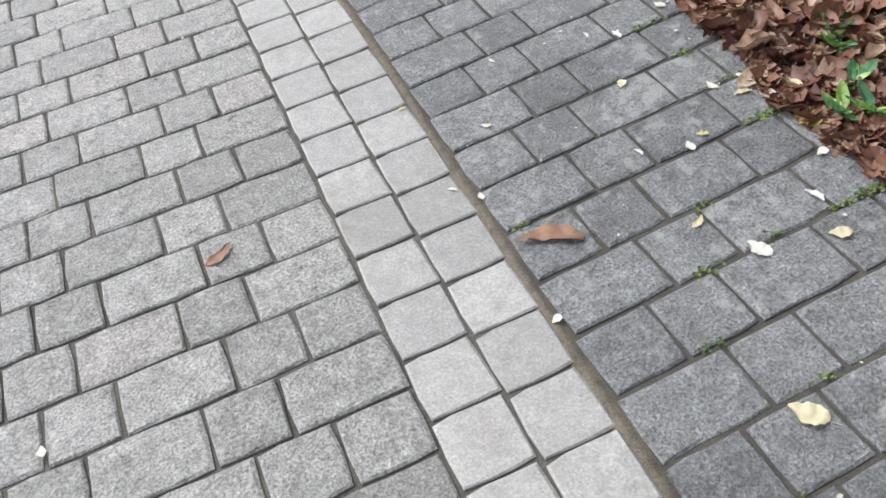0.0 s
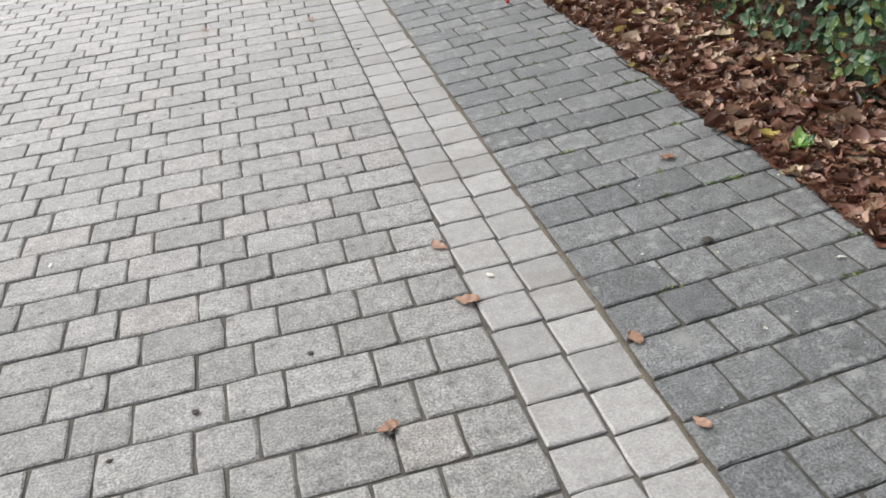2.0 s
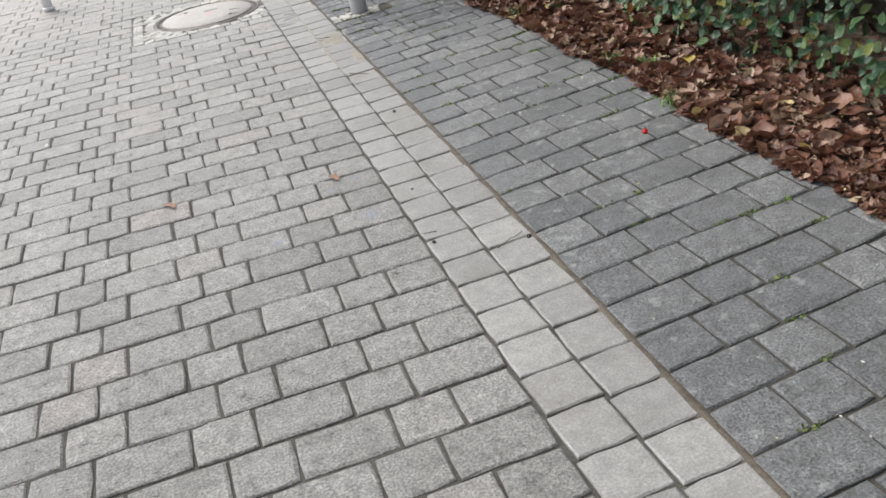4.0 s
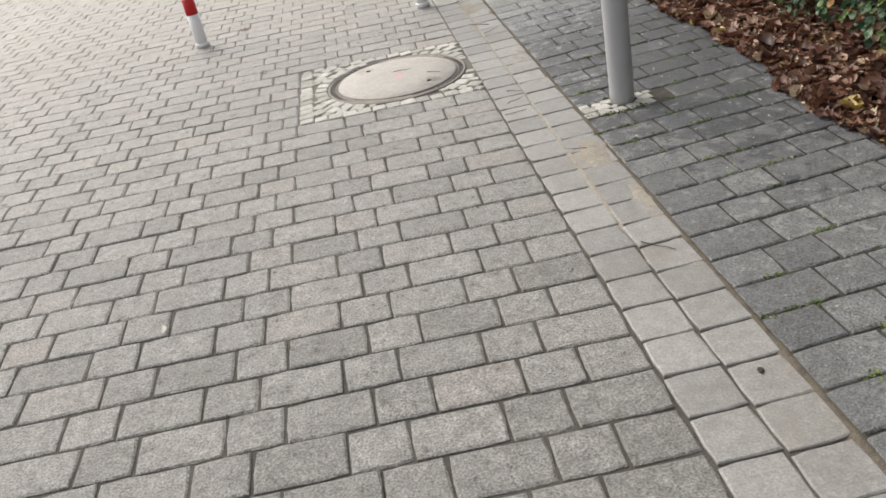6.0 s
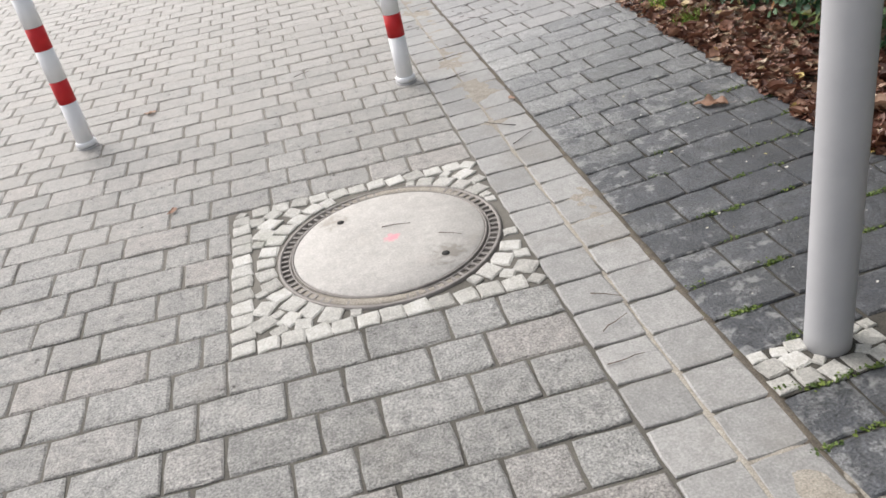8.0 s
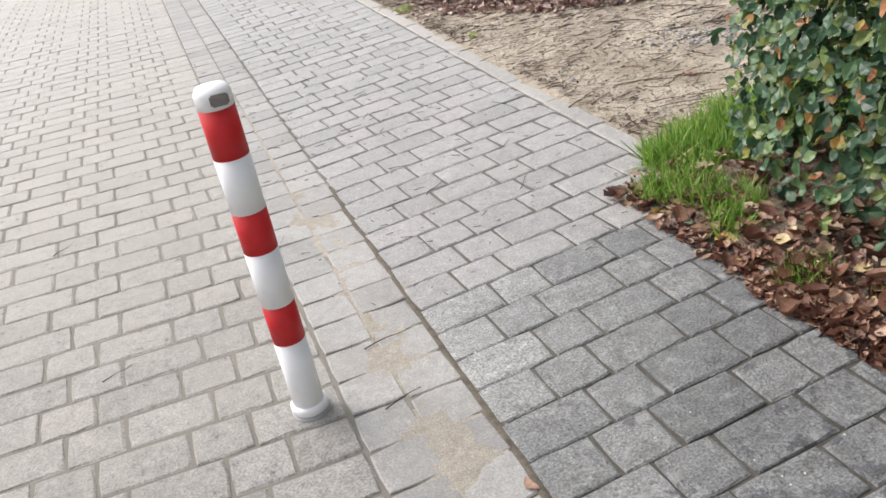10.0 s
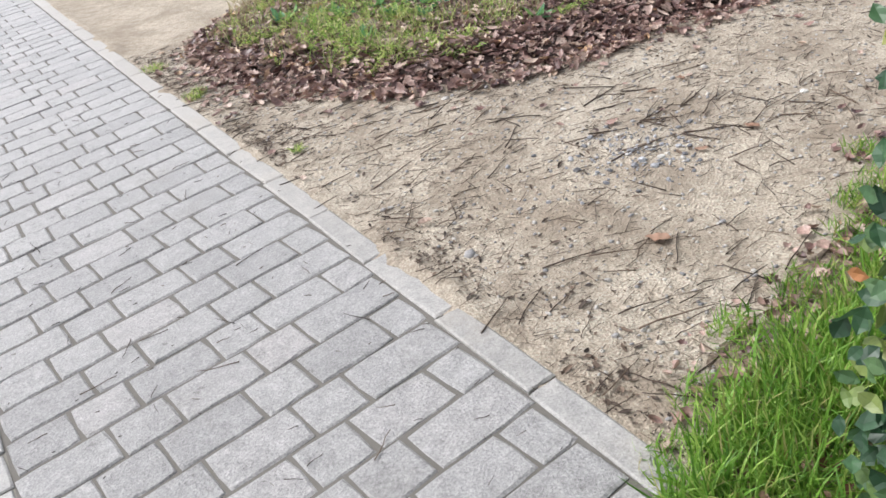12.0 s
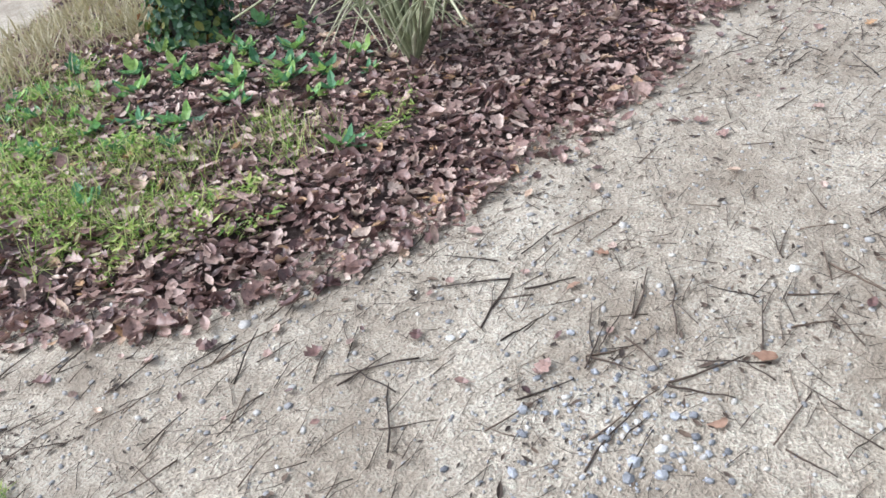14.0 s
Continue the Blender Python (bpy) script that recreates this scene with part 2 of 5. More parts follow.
GRASS = leaf_mat("fresh_grass", [(0, (0.08, 0.20, 0.025)), (0.5, (0.20, 0.39, 0.05)), (0.85, (0.38, 0.53, 0.12)), (1, (0.42, 0.36, 0.16))], 0.5, 0.35)
WEED = leaf_mat("green_weed_leaf", [(0, (0.07, 0.19, 0.09)), (0.35, (0.14, 0.33, 0.16)), (0.7, (0.24, 0.44, 0.12)), (1, (0.42, 0.56, 0.16))], 0.4, 0.35, 50, 0.6)
MOSS = leaf_mat("dull_moss", [(0, (0.05, 0.085, 0.022)), (0.6, (0.12, 0.18, 0.04)), (1, (0.24, 0.31, 0.07))], 0.8, 0.1)
TANGLE = leaf_mat("yellow_green_weed", [(0, (0.13, 0.27, 0.05)), (0.4, (0.33, 0.48, 0.11)), (0.75, (0.55, 0.62, 0.2)), (1, (0.66, 0.6, 0.36))], 0.6, 0.4)
STRAW = leaf_mat("pale_straw", [(0, (0.36, 0.32, 0.16)), (0.5, (0.50, 0.44, 0.27)), (1, (0.60, 0.54, 0.38))], 0.65, 0.25)
TWIG = leaf_mat("dark_dry_twig", [(0, (0.035, 0.024, 0.018)), (0.6, (0.085, 0.058, 0.042)), (1, (0.17, 0.12, 0.085))], 0.8, 0.0)
PALE_TWIG = leaf_mat("pale_green_grey_twig", [(0, (0.20, 0.22, 0.115)), (0.6, (0.32, 0.33, 0.19)), (1, (0.45, 0.43, 0.29))], 0.7, 0.0)
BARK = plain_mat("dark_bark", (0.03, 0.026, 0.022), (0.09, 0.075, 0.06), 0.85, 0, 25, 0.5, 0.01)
PETAL = leaf_mat("pale_fallen_leaf", [(0, (0.66, 0.63, 0.54)), (0.35, (0.72, 0.70, 0.64)), (0.5, (0.6, 0.5, 0.16)), (0.65, (0.72, 0.7, 0.62)), (1, (0.78, 0.77, 0.74))], 0.5, 0.2)
PEBBLE = stone_mat("mixed_pebble", (0.22, 0.22, 0.23), (0.6, 0.57, 0.52), vary=0.3, speck=0.3, rough=0.7)
GRAVEL_BLUE = stone_mat("blue_grey_gravel", (0.13, 0.135, 0.15), (0.5, 0.51, 0.54), vary=0.5, speck=0.3, rough=0.7)
PALE_STONE = stone_mat("pale_quartz_pebble", (0.6, 0.58, 0.54), (0.74, 0.72, 0.68), vary=0.3, speck=0.2, rough=0.6)
GRATE_IRON = plain_mat("worn_grate_iron", (0.17, 0.165, 0.17), (0.31, 0.3, 0.31), 0.5, 0.3, 35, 0.5, 0.001)
IRON = plain_mat("worn_grey_cast_iron", (0.165, 0.15, 0.138), (0.30, 0.28, 0.262), 0.55, 0.3, 30, 0.5, 0.0015)
GALV = plain_mat("worn_galvanised_steel", (0.36, 0.355, 0.36), (0.46, 0.455, 0.46), 0.5, 0.35, 14, 0.5, 0.0005)
POLE_GREY = plain_mat("grey_painted_steel", (0.43, 0.43, 0.445), (0.49, 0.49, 0.50), 0.55, 0.0, 9, 0.6)
WHITE = plain_mat("scuffed_white_film", (0.85, 0.855, 0.87), (0.92, 0.92, 0.925), 0.42, 0, 12, 0.4)
RED = plain_mat("red_reflective_film", (0.52, 0.008, 0.012), (0.62, 0.014, 0.018), 0.55, 0, 12, 0.4)
# near-black colour painting the shade inside the gully and the lifting holes
HOLLOW_SHADE = plain_mat("hollow_shade_black", (0.012, 0.012, 0.012), (0.025, 0.024, 0.022), 0.8)
LID = stone_mat("beige_concrete_fill", (0.45, 0.433, 0.407), (0.45, 0.433, 0.407), vary=0.4, speck=0.25, relief=0.0012, stain_at=(0.55, 0.8), stain=(0.36, 0.32, 0.27), stain_scale=5, spots=[((-0.414, 9.458), 0.09, (0.85, 0.28, 0.34)), ((-0.245, 9.275), 0.17, (0.25, 0.225, 0.19)), ((-0.60, 9.68), 0.14, (0.27, 0.24, 0.2))])

rng = np.random.default_rng(7)


# ---- mesh helpers ----
def mesh_from(name, verts, faces, mat, smooth=False):
    me = bpy.data.meshes.new(name)
    me.from_pydata([tuple(v) for v in verts], [], [tuple(f) for f in faces])
    me.materials.append(mat)
    if smooth:
        me.polygons.foreach_set("use_smooth", [True] * len(me.polygons))
    me.update()
    return me


def thing(name, label, category, group="", kind="", data=None, at=(0, 0, 0), rz=0.0):
    ob = new(name, data)
    ob.matrix_basis = pose(*at, 0, 0, rz)
    return tagged(ob, label, category, group, kind)


def part(name, data, mat, parent, label="", m=None):
    """Links a bmesh or a mesh as one part under a thing."""
    if isinstance(data, bmesh.types.BMesh):
        me = bpy.data.meshes.new(name)
        data.to_mesh(me)
        data.free()
        me.materials.append(mat)
        data = me
    ob = new(name, data)
    ob.parent = parent
    if m is not None:
        ob.matrix_basis = m
    if label:
        tagged(ob, label)
    return ob


def spun(profile, seg=32):
    """A bmesh turned round z from (radius, height) pairs."""
    bm = bmesh.new()
    rings = [[bm.verts.new((r * math.cos(2 * math.pi * k / seg), r * math.sin(2 * math.pi * k / seg), z)) for k in range(seg)] for r, z in profile]
    for a, b in zip(rings, rings[1:]):
        for k in range(seg):
            f = bm.faces.new((a[k], a[(k + 1) % seg], b[(k + 1) % seg], b[k]))
            f.smooth = True
    if profile[0][0] > 0.001:
        bm.faces.new(rings[0][::-1])
    if profile[-1][0] > 0.001:
        bm.faces.new(rings[-1])
    return bm


def box(bm, x0, x1, y0, y1, z0, z1, bevel=0.0):
    g = bmesh.ops.create_cube(bm, size=1)["verts"]
    bmesh.ops.transform(bm, matrix=Matrix.Translation(((x0 + x1) / 2, (y0 + y1) / 2, (z0 + z1) / 2)) @ Matrix.Diagonal((x1 - x0, y1 - y0, z1 - z0, 1)), verts=g)
    if bevel:
        es = list({e for v in g for e in v.link_edges})
        bmesh.ops.bevel(bm, geom=es, offset=bevel, segments=2, affect="EDGES")
    return bm


def stone_template(w, l, h=0.05, bev=0.006, jitter=0.0, r=None):
    """A block with a chamfered top, its top face at z = 0."""
    a, b = w / 2, l / 2
    c = min(a, b) * 0.06
    outer = np.array([(-a + c, -b), (-a * 0.2, -b), (a * 0.4, -b), (a, -b + c), (a, b * 0.1), (a - c, b), (a * 0.15, b), (-a * 0.45, b), (-a, b - c), (-a, -b * 0.15)])
    m = len(outer)
    if jitter:
        outer = outer + r.uniform(-jitter, jitter, (m, 2))
    cut = np.array([bev] * m)[:, None] * (r.uniform(0.6, 1.9, (m, 1)) if jitter else 1.0)
    inner = outer - np.clip(outer / (np.array([[a, b]])) * 1.6, -1, 1) * cut
    v = np.r_[np.c_[inner, np.zeros(m)], np.c_[outer, np.full(m, -bev * 0.9)], np.c_[outer, np.full(m, -h)]]
    f = [tuple(range(m))]
    for k in range(m):
        j = (k + 1) % m
        f += [(m + k, m + j, j, k), (2 * m + k, 2 * m + j, m + j, m + k)]
    return v, f


def joined(name, pieces, mat, smooth=False):
    """One mesh from (verts, faces) pieces."""
    vs, fs, o = [], [], 0
    for v, f in pieces:
        vs.append(v)
        fs += [tuple(i + o for i in q) for q in f]
        o += len(v)
    return mesh_from(name, np.concatenate(vs) if vs else [], fs, mat, smooth)


def turns(n, tilt, r, yaw=None):
    """n random turns: a yaw all round, then a tilt away from upright."""
    a = r.uniform(0, 2 * np.pi, n) if yaw is None else yaw
    t, d = np.abs(r.normal(0, tilt, n)), r.uniform(0, 2 * np.pi, n)
    ca, sa, ct, st = np.cos(a), np.sin(a), np.cos(t), np.sin(t)
    z, o = np.zeros(n), np.ones(n)
    rz = np.stack([np.stack([ca, -sa, z], 1), np.stack([sa, ca, z], 1), np.stack([z, z, o], 1)], 1)
    ux, uy = np.cos(d), np.sin(d)
    k = 1 - ct
    rt = np.stack([np.stack([ct + ux * ux * k, ux * uy * k, uy * st], 1), np.stack([ux * uy * k, ct + uy * uy * k, -ux * st], 1), np.stack([-uy * st, ux * st, ct], 1)], 1)
    return rt @ rz


def strew(name, templates, at, rot, size, mat, r, smooth=False):
    """One joined mesh of many small copies of the templates."""
    n = len(at)
    pick = r.integers(0, len(templates), n)
    size = np.broadcast_to(np.asarray(size, float).reshape(n, -1), (n, 3)) if np.ndim(size) else np.full((n, 3), size)
    vs, fs, o = [], [], 0
    for k, (tv, tf) in enumerate(templates):
        w = np.where(pick == k)[0]
        if not len(w):
            continue
        v = np.einsum("nij,nvj->nvi", rot[w], tv[None] * size[w][:, None, :]) + at[w][:, None, :]
        vs.append(v.reshape(-1, 3))
        for q in tf:
            q = np.array(q)
            fs += (q[None] + o + np.arange(len(w))[:, None] * len(tv)).tolist()
        o += len(w) * len(tv)
    return mesh_from(name, np.concatenate(vs).tolist(), fs, mat, smooth)


def leaf_shape(r, width=0.55, curl=0.25, fold=0.2, lobes=0):
    """A curled leaf, one long, lying along y: a midrib with a rim on each side."""
    ys = np.array([0, 0.25, 0.55, 0.8, 1.0]) - 0.5
    prof = np.array([0.05, 0.8, 1.0, 0.6, 0.0]) * width / 2
    if lobes:
        ys = np.array([0, 0.12, 0.28, 0.36, 0.58, 0.66, 0.84, 1.0]) - 0.5
        prof = np.array([0.03, 0.62, 0.48, 1.0, 0.62, 0.85, 0.4, 0.0]) * width / 2
    c1, c2 = r.uniform(0.3, 1) * curl, r.uniform(-0.5, 1) * curl
    mid = np.c_[np.zeros(len(ys)), ys, c1 * ys ** 2 * 2 + r.normal(0, 0.02, len(ys))]
    rim = lambda s: np.c_[s * prof * r.uniform(0.85, 1.1, len(ys)), ys + 0.04, mid[:, 2] + fold * prof * r.uniform(0.3, 1.6) + c2 * prof ** 2 * 2 + r.normal(0, 0.025, len(ys))]
    n = len(ys)
    v = np.r_[mid, rim(-1), rim(1)]
    f = []
    for k in range(n - 1):
        f += [(k, k + 1, n + k + 1, n + k), (k + 1, k, 2 * n + k, 2 * n + k + 1)]
    return v, f


def blade_shape(r, bend=0.4):
    """A grass blade one high, growing from the origin."""
    t = np.array([0, 0.35, 0.7, 1.0])
    w = np.array([0.022, 0.02, 0.013, 0.001]) * r.uniform(0.8, 1.5)
    b = bend * r.uniform(0.3, 1.6)
    y, z = b * t ** 2, t * (1 - 0.25 * b * t)
    v = np.r_[np.c_[-w, y, z], np.c_[w, y, z]]
    return v, [(k, 4 + k, 5 + k, k + 1) for k in range(3)]


def stick_shape(r, sides=4, seg=4, wob=0.05, rad=0.012):
    """A bent stick one long along x."""
    x = np.linspace(-0.5, 0.5, seg + 1)
    c = np.c_[x, np.cumsum(r.normal(0, wob, seg + 1)), np.abs(np.cumsum(r.normal(0, wob * 0.3, seg + 1)))]
    rr = rad * np.linspace(1.2, 0.6, seg + 1)
    v = np.concatenate([c[k] + rr[k] * np.array([(0, math.cos(2 * math.pi * s / sides), math.sin(2 * math.pi * s / sides)) for s in range(sides)]) for k in range(seg + 1)])
    f = [(k * sides + s, k * sides + (s + 1) % sides, (k + 1) * sides + (s + 1) % sides, (k + 1) * sides + s) for k in range(seg) for s in range(sides)]
    return v, f + [tuple(range(sides))[::-1], tuple(seg * sides + s for s in range(sides))]


def pebble_shape(r):
    """A rough rounded stone about one across."""
    bm = bmesh.new()
    bmesh.ops.create_icosphere(bm, subdivisions=1, radius=0.5)
    v = np.array([tuple(p.co) for p in bm.verts]) * (1, r.uniform(0.6, 1), r.uniform(0.4, 0.75))
    v = v * (1 + r.normal(0, 0.09, (len(v), 1)))
    f = [tuple(p.index for p in q.verts) for q in bm.faces]
    bm.free()
    return v, f


def wavy(x, y, s, k=0.0):
    """Smooth noise between about -1 and 1 for arrays."""
    return np.array([noise.noise((a * s + k, b * s - k, k * 0.37)) for a, b in zip(np.ravel(x), np.ravel(y))]).reshape(np.shape(x))


def inside(px, py, poly):
    """Signed distance into a polygon, positive inside."""
    d, s = np.full(px.shape, 1e9), np.zeros(px.shape, bool)
    for (x0, y0), (x1, y1) in zip(poly, poly[1:] + poly[:1]):
        dx, dy = x1 - x0, y1 - y0
        t = np.clip(((px - x0) * dx + (py - y0) * dy) / (dx * dx + dy * dy), 0, 1)
        d = np.minimum(d, np.hypot(px - x0 - t * dx, py - y0 - t * dy))
        c = (y0 > py) != (y1 > py)
        s ^= c & (px < dx * (py - y0) / (dy if dy else 1e-9) + x0)
    return np.where(s, d, -d)


def field(name, xs, ys, height, mat, hole=None):
    """A sheet over a grid, its height a function of arrays x and y, with an oblong hole in it if wanted."""
    gx, gy = np.meshgrid(xs, ys)
    z = height(gx, gy)
    nx, ny = len(xs), len(ys)
    i = np.arange(nx * ny).reshape(ny, nx)
    f = np.stack([i[:-1, :-1], i[:-1, 1:], i[1:, 1:], i[1:, :-1]], -1).reshape(-1, 4)
    if hole:
        mx, my = (gx[:-1, :-1] + gx[1:, 1:]).ravel() / 2, (gy[:-1, :-1] + gy[1:, 1:]).ravel() / 2
        f = f[~((mx > hole[0]) & (mx < hole[1]) & (my > hole[2]) & (my < hole[3]))]
    return mesh_from(name, np.stack([gx, gy, z], -1).reshape(-1, 3).tolist(), f.tolist(), mat, True)


# ---- the plan ----
PITCH = 0.1615          # one course of pavers
ROW0 = 4.462            # a course line on the carriageway
GUTTER = 0.325          # width of the gutter strip, from x = 0
BED_X = 1.22            # edge of the planted bed
HEDGE_END = 11.56
GRATE = (1.072, 1.553)
COVER = (-0.426, 9.463)
SETTS = (-0.985, -0.004, ROW0 + 28 * PITCH, ROW0 + 34 * PITCH)
POLE = (0.537, 8.40)
FOOT0, SKEW = 4.559, 0.025   # a course line of the footway at the gutter, and how its courses run askew
POST_GAP = (0.333, 0.742)   # stretch of the footway course taken up by the setts of the post
FALL = 0.022            # cross-fall of both sides towards the gutter


def lane_skew(y):
    """How far the courses of the carriageway run askew at y."""
    return -0.028 * float(np.clip((y - 1.5) / 4, 0, 1))


def foot_skew(y):
    return SKEW + 0.045 * np.clip((y - 9.6) / 2.6, 0, 1)


def foot_line(k, x):
    """The k-th course line of the footway: a little askew, and pushed along where the lane bends."""
    y = FOOT0 + k * PITCH
    return y + 0.034 * np.exp(-(y / 1.04) ** 2) - 0.075 * np.clip((y - 9.6) / 2.6, 0, 1) + foot_skew(y) * (x - GUTTER)


def lie(x):
    """Height of the paving across the lane."""
    return np.where(np.asarray(x) < 0, -FALL * np.asarray(x), FALL * np.clip(np.asarray(x) - GUTTER, 0, 1.18))


kerb_x = lambda y: 1.455 + 0.002 * (y - 12.0)
VERGE = [(1.22, -14), (1.22, 11.25), (1.28, 11.55), (1.55, 11.75), (1.8, 11.95), (2.06, 12.03), (2.46, 12.08), (3.2, 12.34), (6, 12.9), (30, 15), (30, -14)]
ISLAND = [(1.83, 15.35), (2.09, 14.85), (2.41, 14.26), (3.02, 14.0), (4.1, 13.69), (5.2, 13.85), (9, 14.5), (30, 18), (30, 40), (9, 22), (4.6, 18.0), (3.3, 17.2), (2.0, 16.4)]


def sand_z(x, y):
    drift = np.exp(-((x - 1.575) / 0.05) ** 2) * (0.006 + 0.016 * wavy(x, y, 3.5, 14) + 0.008 * wavy(x, y, 12, 8))
    return 0.022 + drift - 0.014 * np.clip((x - 1.55) * 3, 0, 1) + 0.010 * wavy(x, y, 1.1, 3) * np.clip((x - 1.5) * 2, 0, 1) + 0.006 * wavy(x, y, 5, 9) + 0.003 * wavy(x, y, 17, 5)


def bed_z(x, y):
    d = inside(x, y, VERGE) + 0.05 * wavy(x, y, 4, 2)
    return 0.018 + np.clip(d * 0.16 - 0.012, -0.06, 0.035) + 0.010 * wavy(x, y, 6, 4) * np.clip(d * 8, 0, 1)


def island_z(x, y):
    d = inside(x, y, ISLAND) + 0.10 * wavy(x, y, 2.5, 6)
    return np.clip(d * 0.22 - 0.03, -0.09, 0.05) + 0.022 + 0.015 * wavy(x, y, 5, 1) * (d > 0)


# ---- ground ----
gm = mesh_from("ground", [(-300, -300, -0.075), (300, -300, -0.075), (300, 300, -0.075), (-300, 300, -0.075)], [(0, 1, 2, 3)], SOIL)
thing("ground", "dark bare soil spreading out to the horizon", "ground", kind="structure", data=gm)
jm = field("joint_bed", np.r_[np.linspace(-12, -0.02, 40), np.linspace(0, GUTTER, 4)], np.sort(np.r_[np.linspace(-12, 34, 160), GRATE]), lambda x, y: lie(x) - 0.008 + 0.002 * wavy(x, y, 8) + 0.0034 * np.clip((y - 6.5) / 5, 0, 1), JOINT, (0.0, GUTTER, *GRATE))
thing("paving_bed", "dark mossy jointing sand between the pavers", "joint sand", kind="structure", data=jm)
jr = field("footway_joint_bed", np.linspace(GUTTER, 1.47, 13), np.linspace(-12, 34, 300), lambda x, y: lie(x) - 0.008 + 0.002 * wavy(x, y, 8) + 0.0032 * np.clip((y - 10) / 2, 0, 1), JOINT_DAMP)
thing("footway_bed", "dark damp soil in the joints of the footway", "joint soil", kind="structure", data=jr)
thing("sand_path", "pale compacted sand path strewn with twigs and grit", "path", kind="structure",
      data=field("sand_path", np.r_[np.arange(1.49, 1.7, 0.012), np.arange(1.71, 6, 0.035), np.arange(6, 24, 0.5)], np.r_[np.arange(11.6, 18, 0.03), np.arange(18, 36, 0.5)], sand_z, SAND))
thing("planting_bed", "dark humus bed under the hedge", "flower bed", kind="structure",
      data=field("planting_bed", np.r_[np.arange(1.16, 3.6, 0.04), np.arange(3.6, 24, 0.6)], np.arange(-8, 15.2, 0.05), bed_z, EARTH))
thing("island_bed", "dark humus planting island covered in old leaves", "flower bed", kind="structure",
      data=field("island_bed", np.r_[np.arange(1.9, 6, 0.05), np.arange(6, 24, 0.5)], np.r_[np.arange(13.6, 20, 0.05), np.arange(20, 32, 0.5)], island_z, HUMUS))

# ---- hedge, litter and plants ----
LEAVES = [leaf_shape(rng, 0.6, 0.5, 0.5) for _ in range(7)] + [leaf_shape(rng, 0.95, 0.5, 0.3, 1) for _ in range(4)]
CRUMPLED = [leaf_shape(rng, w, 0.9, 0.9) for w in (0.35, 0.45, 0.55, 0.65, 0.75, 0.9)] + [leaf_shape(rng, 0.8, 0.8, 0.7, 1) for _ in range(3)]
SMALL_LEAVES = [leaf_shape(rng, 0.66, 0.25, 0.3) for _ in range(6)]
BLADES = [blade_shape(rng) for _ in range(6)]
STICKS = [stick_shape(rng, 5, 4, 0.028) for _ in range(10)]
PEBBLES = [pebble_shape(rng) for _ in range(6)]

hedge = thing("hedge", "tall dense dark green hedge with a few orange leaves", "hedge")


def hedge_face(y, z):
    return 1.62 + 0.11 * wavy(y, z, 1.6, 7) + 0.05 * wavy(y, z, 5, 3) + 0.22 * np.clip(0.35 - z, 0, 1) * (1 - 0.7 * np.clip((y - 4.5) / 1.5, 0, 1)) - 0.05 * (z > 0.5) - 0.12 * np.clip((y - 4.5) / 1.5, 0, 1) * np.clip((11.3 - y) / 0.3, -0.9, 1)


n = 30000
hy, hz, dep = rng.uniform(-5, HEDGE_END, n), 0.06 + 1.8 * rng.uniform(0, 1, n) ** 0.85, np.abs(rng.normal(0, 0.10, n))
hx = hedge_face(hy, hz) + dep
m_end = 6000
ex, ez = rng.uniform(1.74, 3.2, m_end), 0.06 + 1.8 * rng.uniform(0, 1, m_end) ** 0.85
ey = HEDGE_END + 0.08 * wavy(ex, ez, 2, 5) - np.abs(rng.normal(0, 0.1, m_end)) - 0.2 * np.clip(0.3 - ez, 0, 1)
m_top = 9000
tx, ty = rng.uniform(1.7, 3.0, m_top), rng.uniform(-5, HEDGE_END, m_top)
tz = 1.86 + 0.05 * wavy(tx, ty, 3) - np.abs(rng.normal(0, 0.06, m_top))
side = lambda k, a: np.einsum("ij,njk->nik", np.array(Matrix.Rotation(radians(a), 3, "Y")), turns(k, 0.65, rng))
rot_face = side(n, -65)
rot_end = np.einsum("ij,njk->nik", np.array(Matrix.Rotation(radians(-65), 3, "X")), turns(m_end, 0.65, rng))
part("foliage", strew("foliage", SMALL_LEAVES, np.c_[hx, hy, hz], rot_face, rng.uniform(0.035, 0.062, (n, 1)), HEDGE_LEAF, rng), HEDGE_LEAF, hedge)
part("foliage", strew("foliage", SMALL_LEAVES, np.c_[ex, ey, ez], rot_end, rng.uniform(0.035, 0.062, (m_end, 1)), HEDGE_LEAF, rng), HEDGE_LEAF, hedge)
m_in = 3200
qx, qy, qz = rng.uniform(1.8, 2.4, m_in), rng.uniform(10.9, HEDGE_END - 0.08, m_in), rng.uniform(0.1, 1.8, m_in)
part("foliage", strew("foliage", SMALL_LEAVES, np.c_[qx, qy, qz], turns(m_in, 0.9, rng), rng.uniform(0.04, 0.065, (m_in, 1)), HEDGE_LEAF, rng), HEDGE_LEAF, hedge)
part("foliage", strew("foliage", SMALL_LEAVES, np.c_[tx, ty, tz], turns(m_top, 0.6, rng), rng.uniform(0.04, 0.065, (m_top, 1)), HEDGE_LEAF, rng), HEDGE_LEAF, hedge)
for k in range(46):
    y = -4.9 + k * 0.355 + rng.uniform(-0.1, 0.1)
    s = stick_shape(rng, 6, 6, 0.03, 0.013)
    v = s[0][:, [1, 2, 0]] * (1, 1, 1.75) + (1.98 + rng.uniform(-0.08, 0.25), y, 0.86)
    part("stem", mesh_from("stem", v, s[1], BARK, True), BARK, hedge)
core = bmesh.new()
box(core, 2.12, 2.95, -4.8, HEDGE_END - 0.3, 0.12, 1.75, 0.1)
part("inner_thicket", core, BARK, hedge)

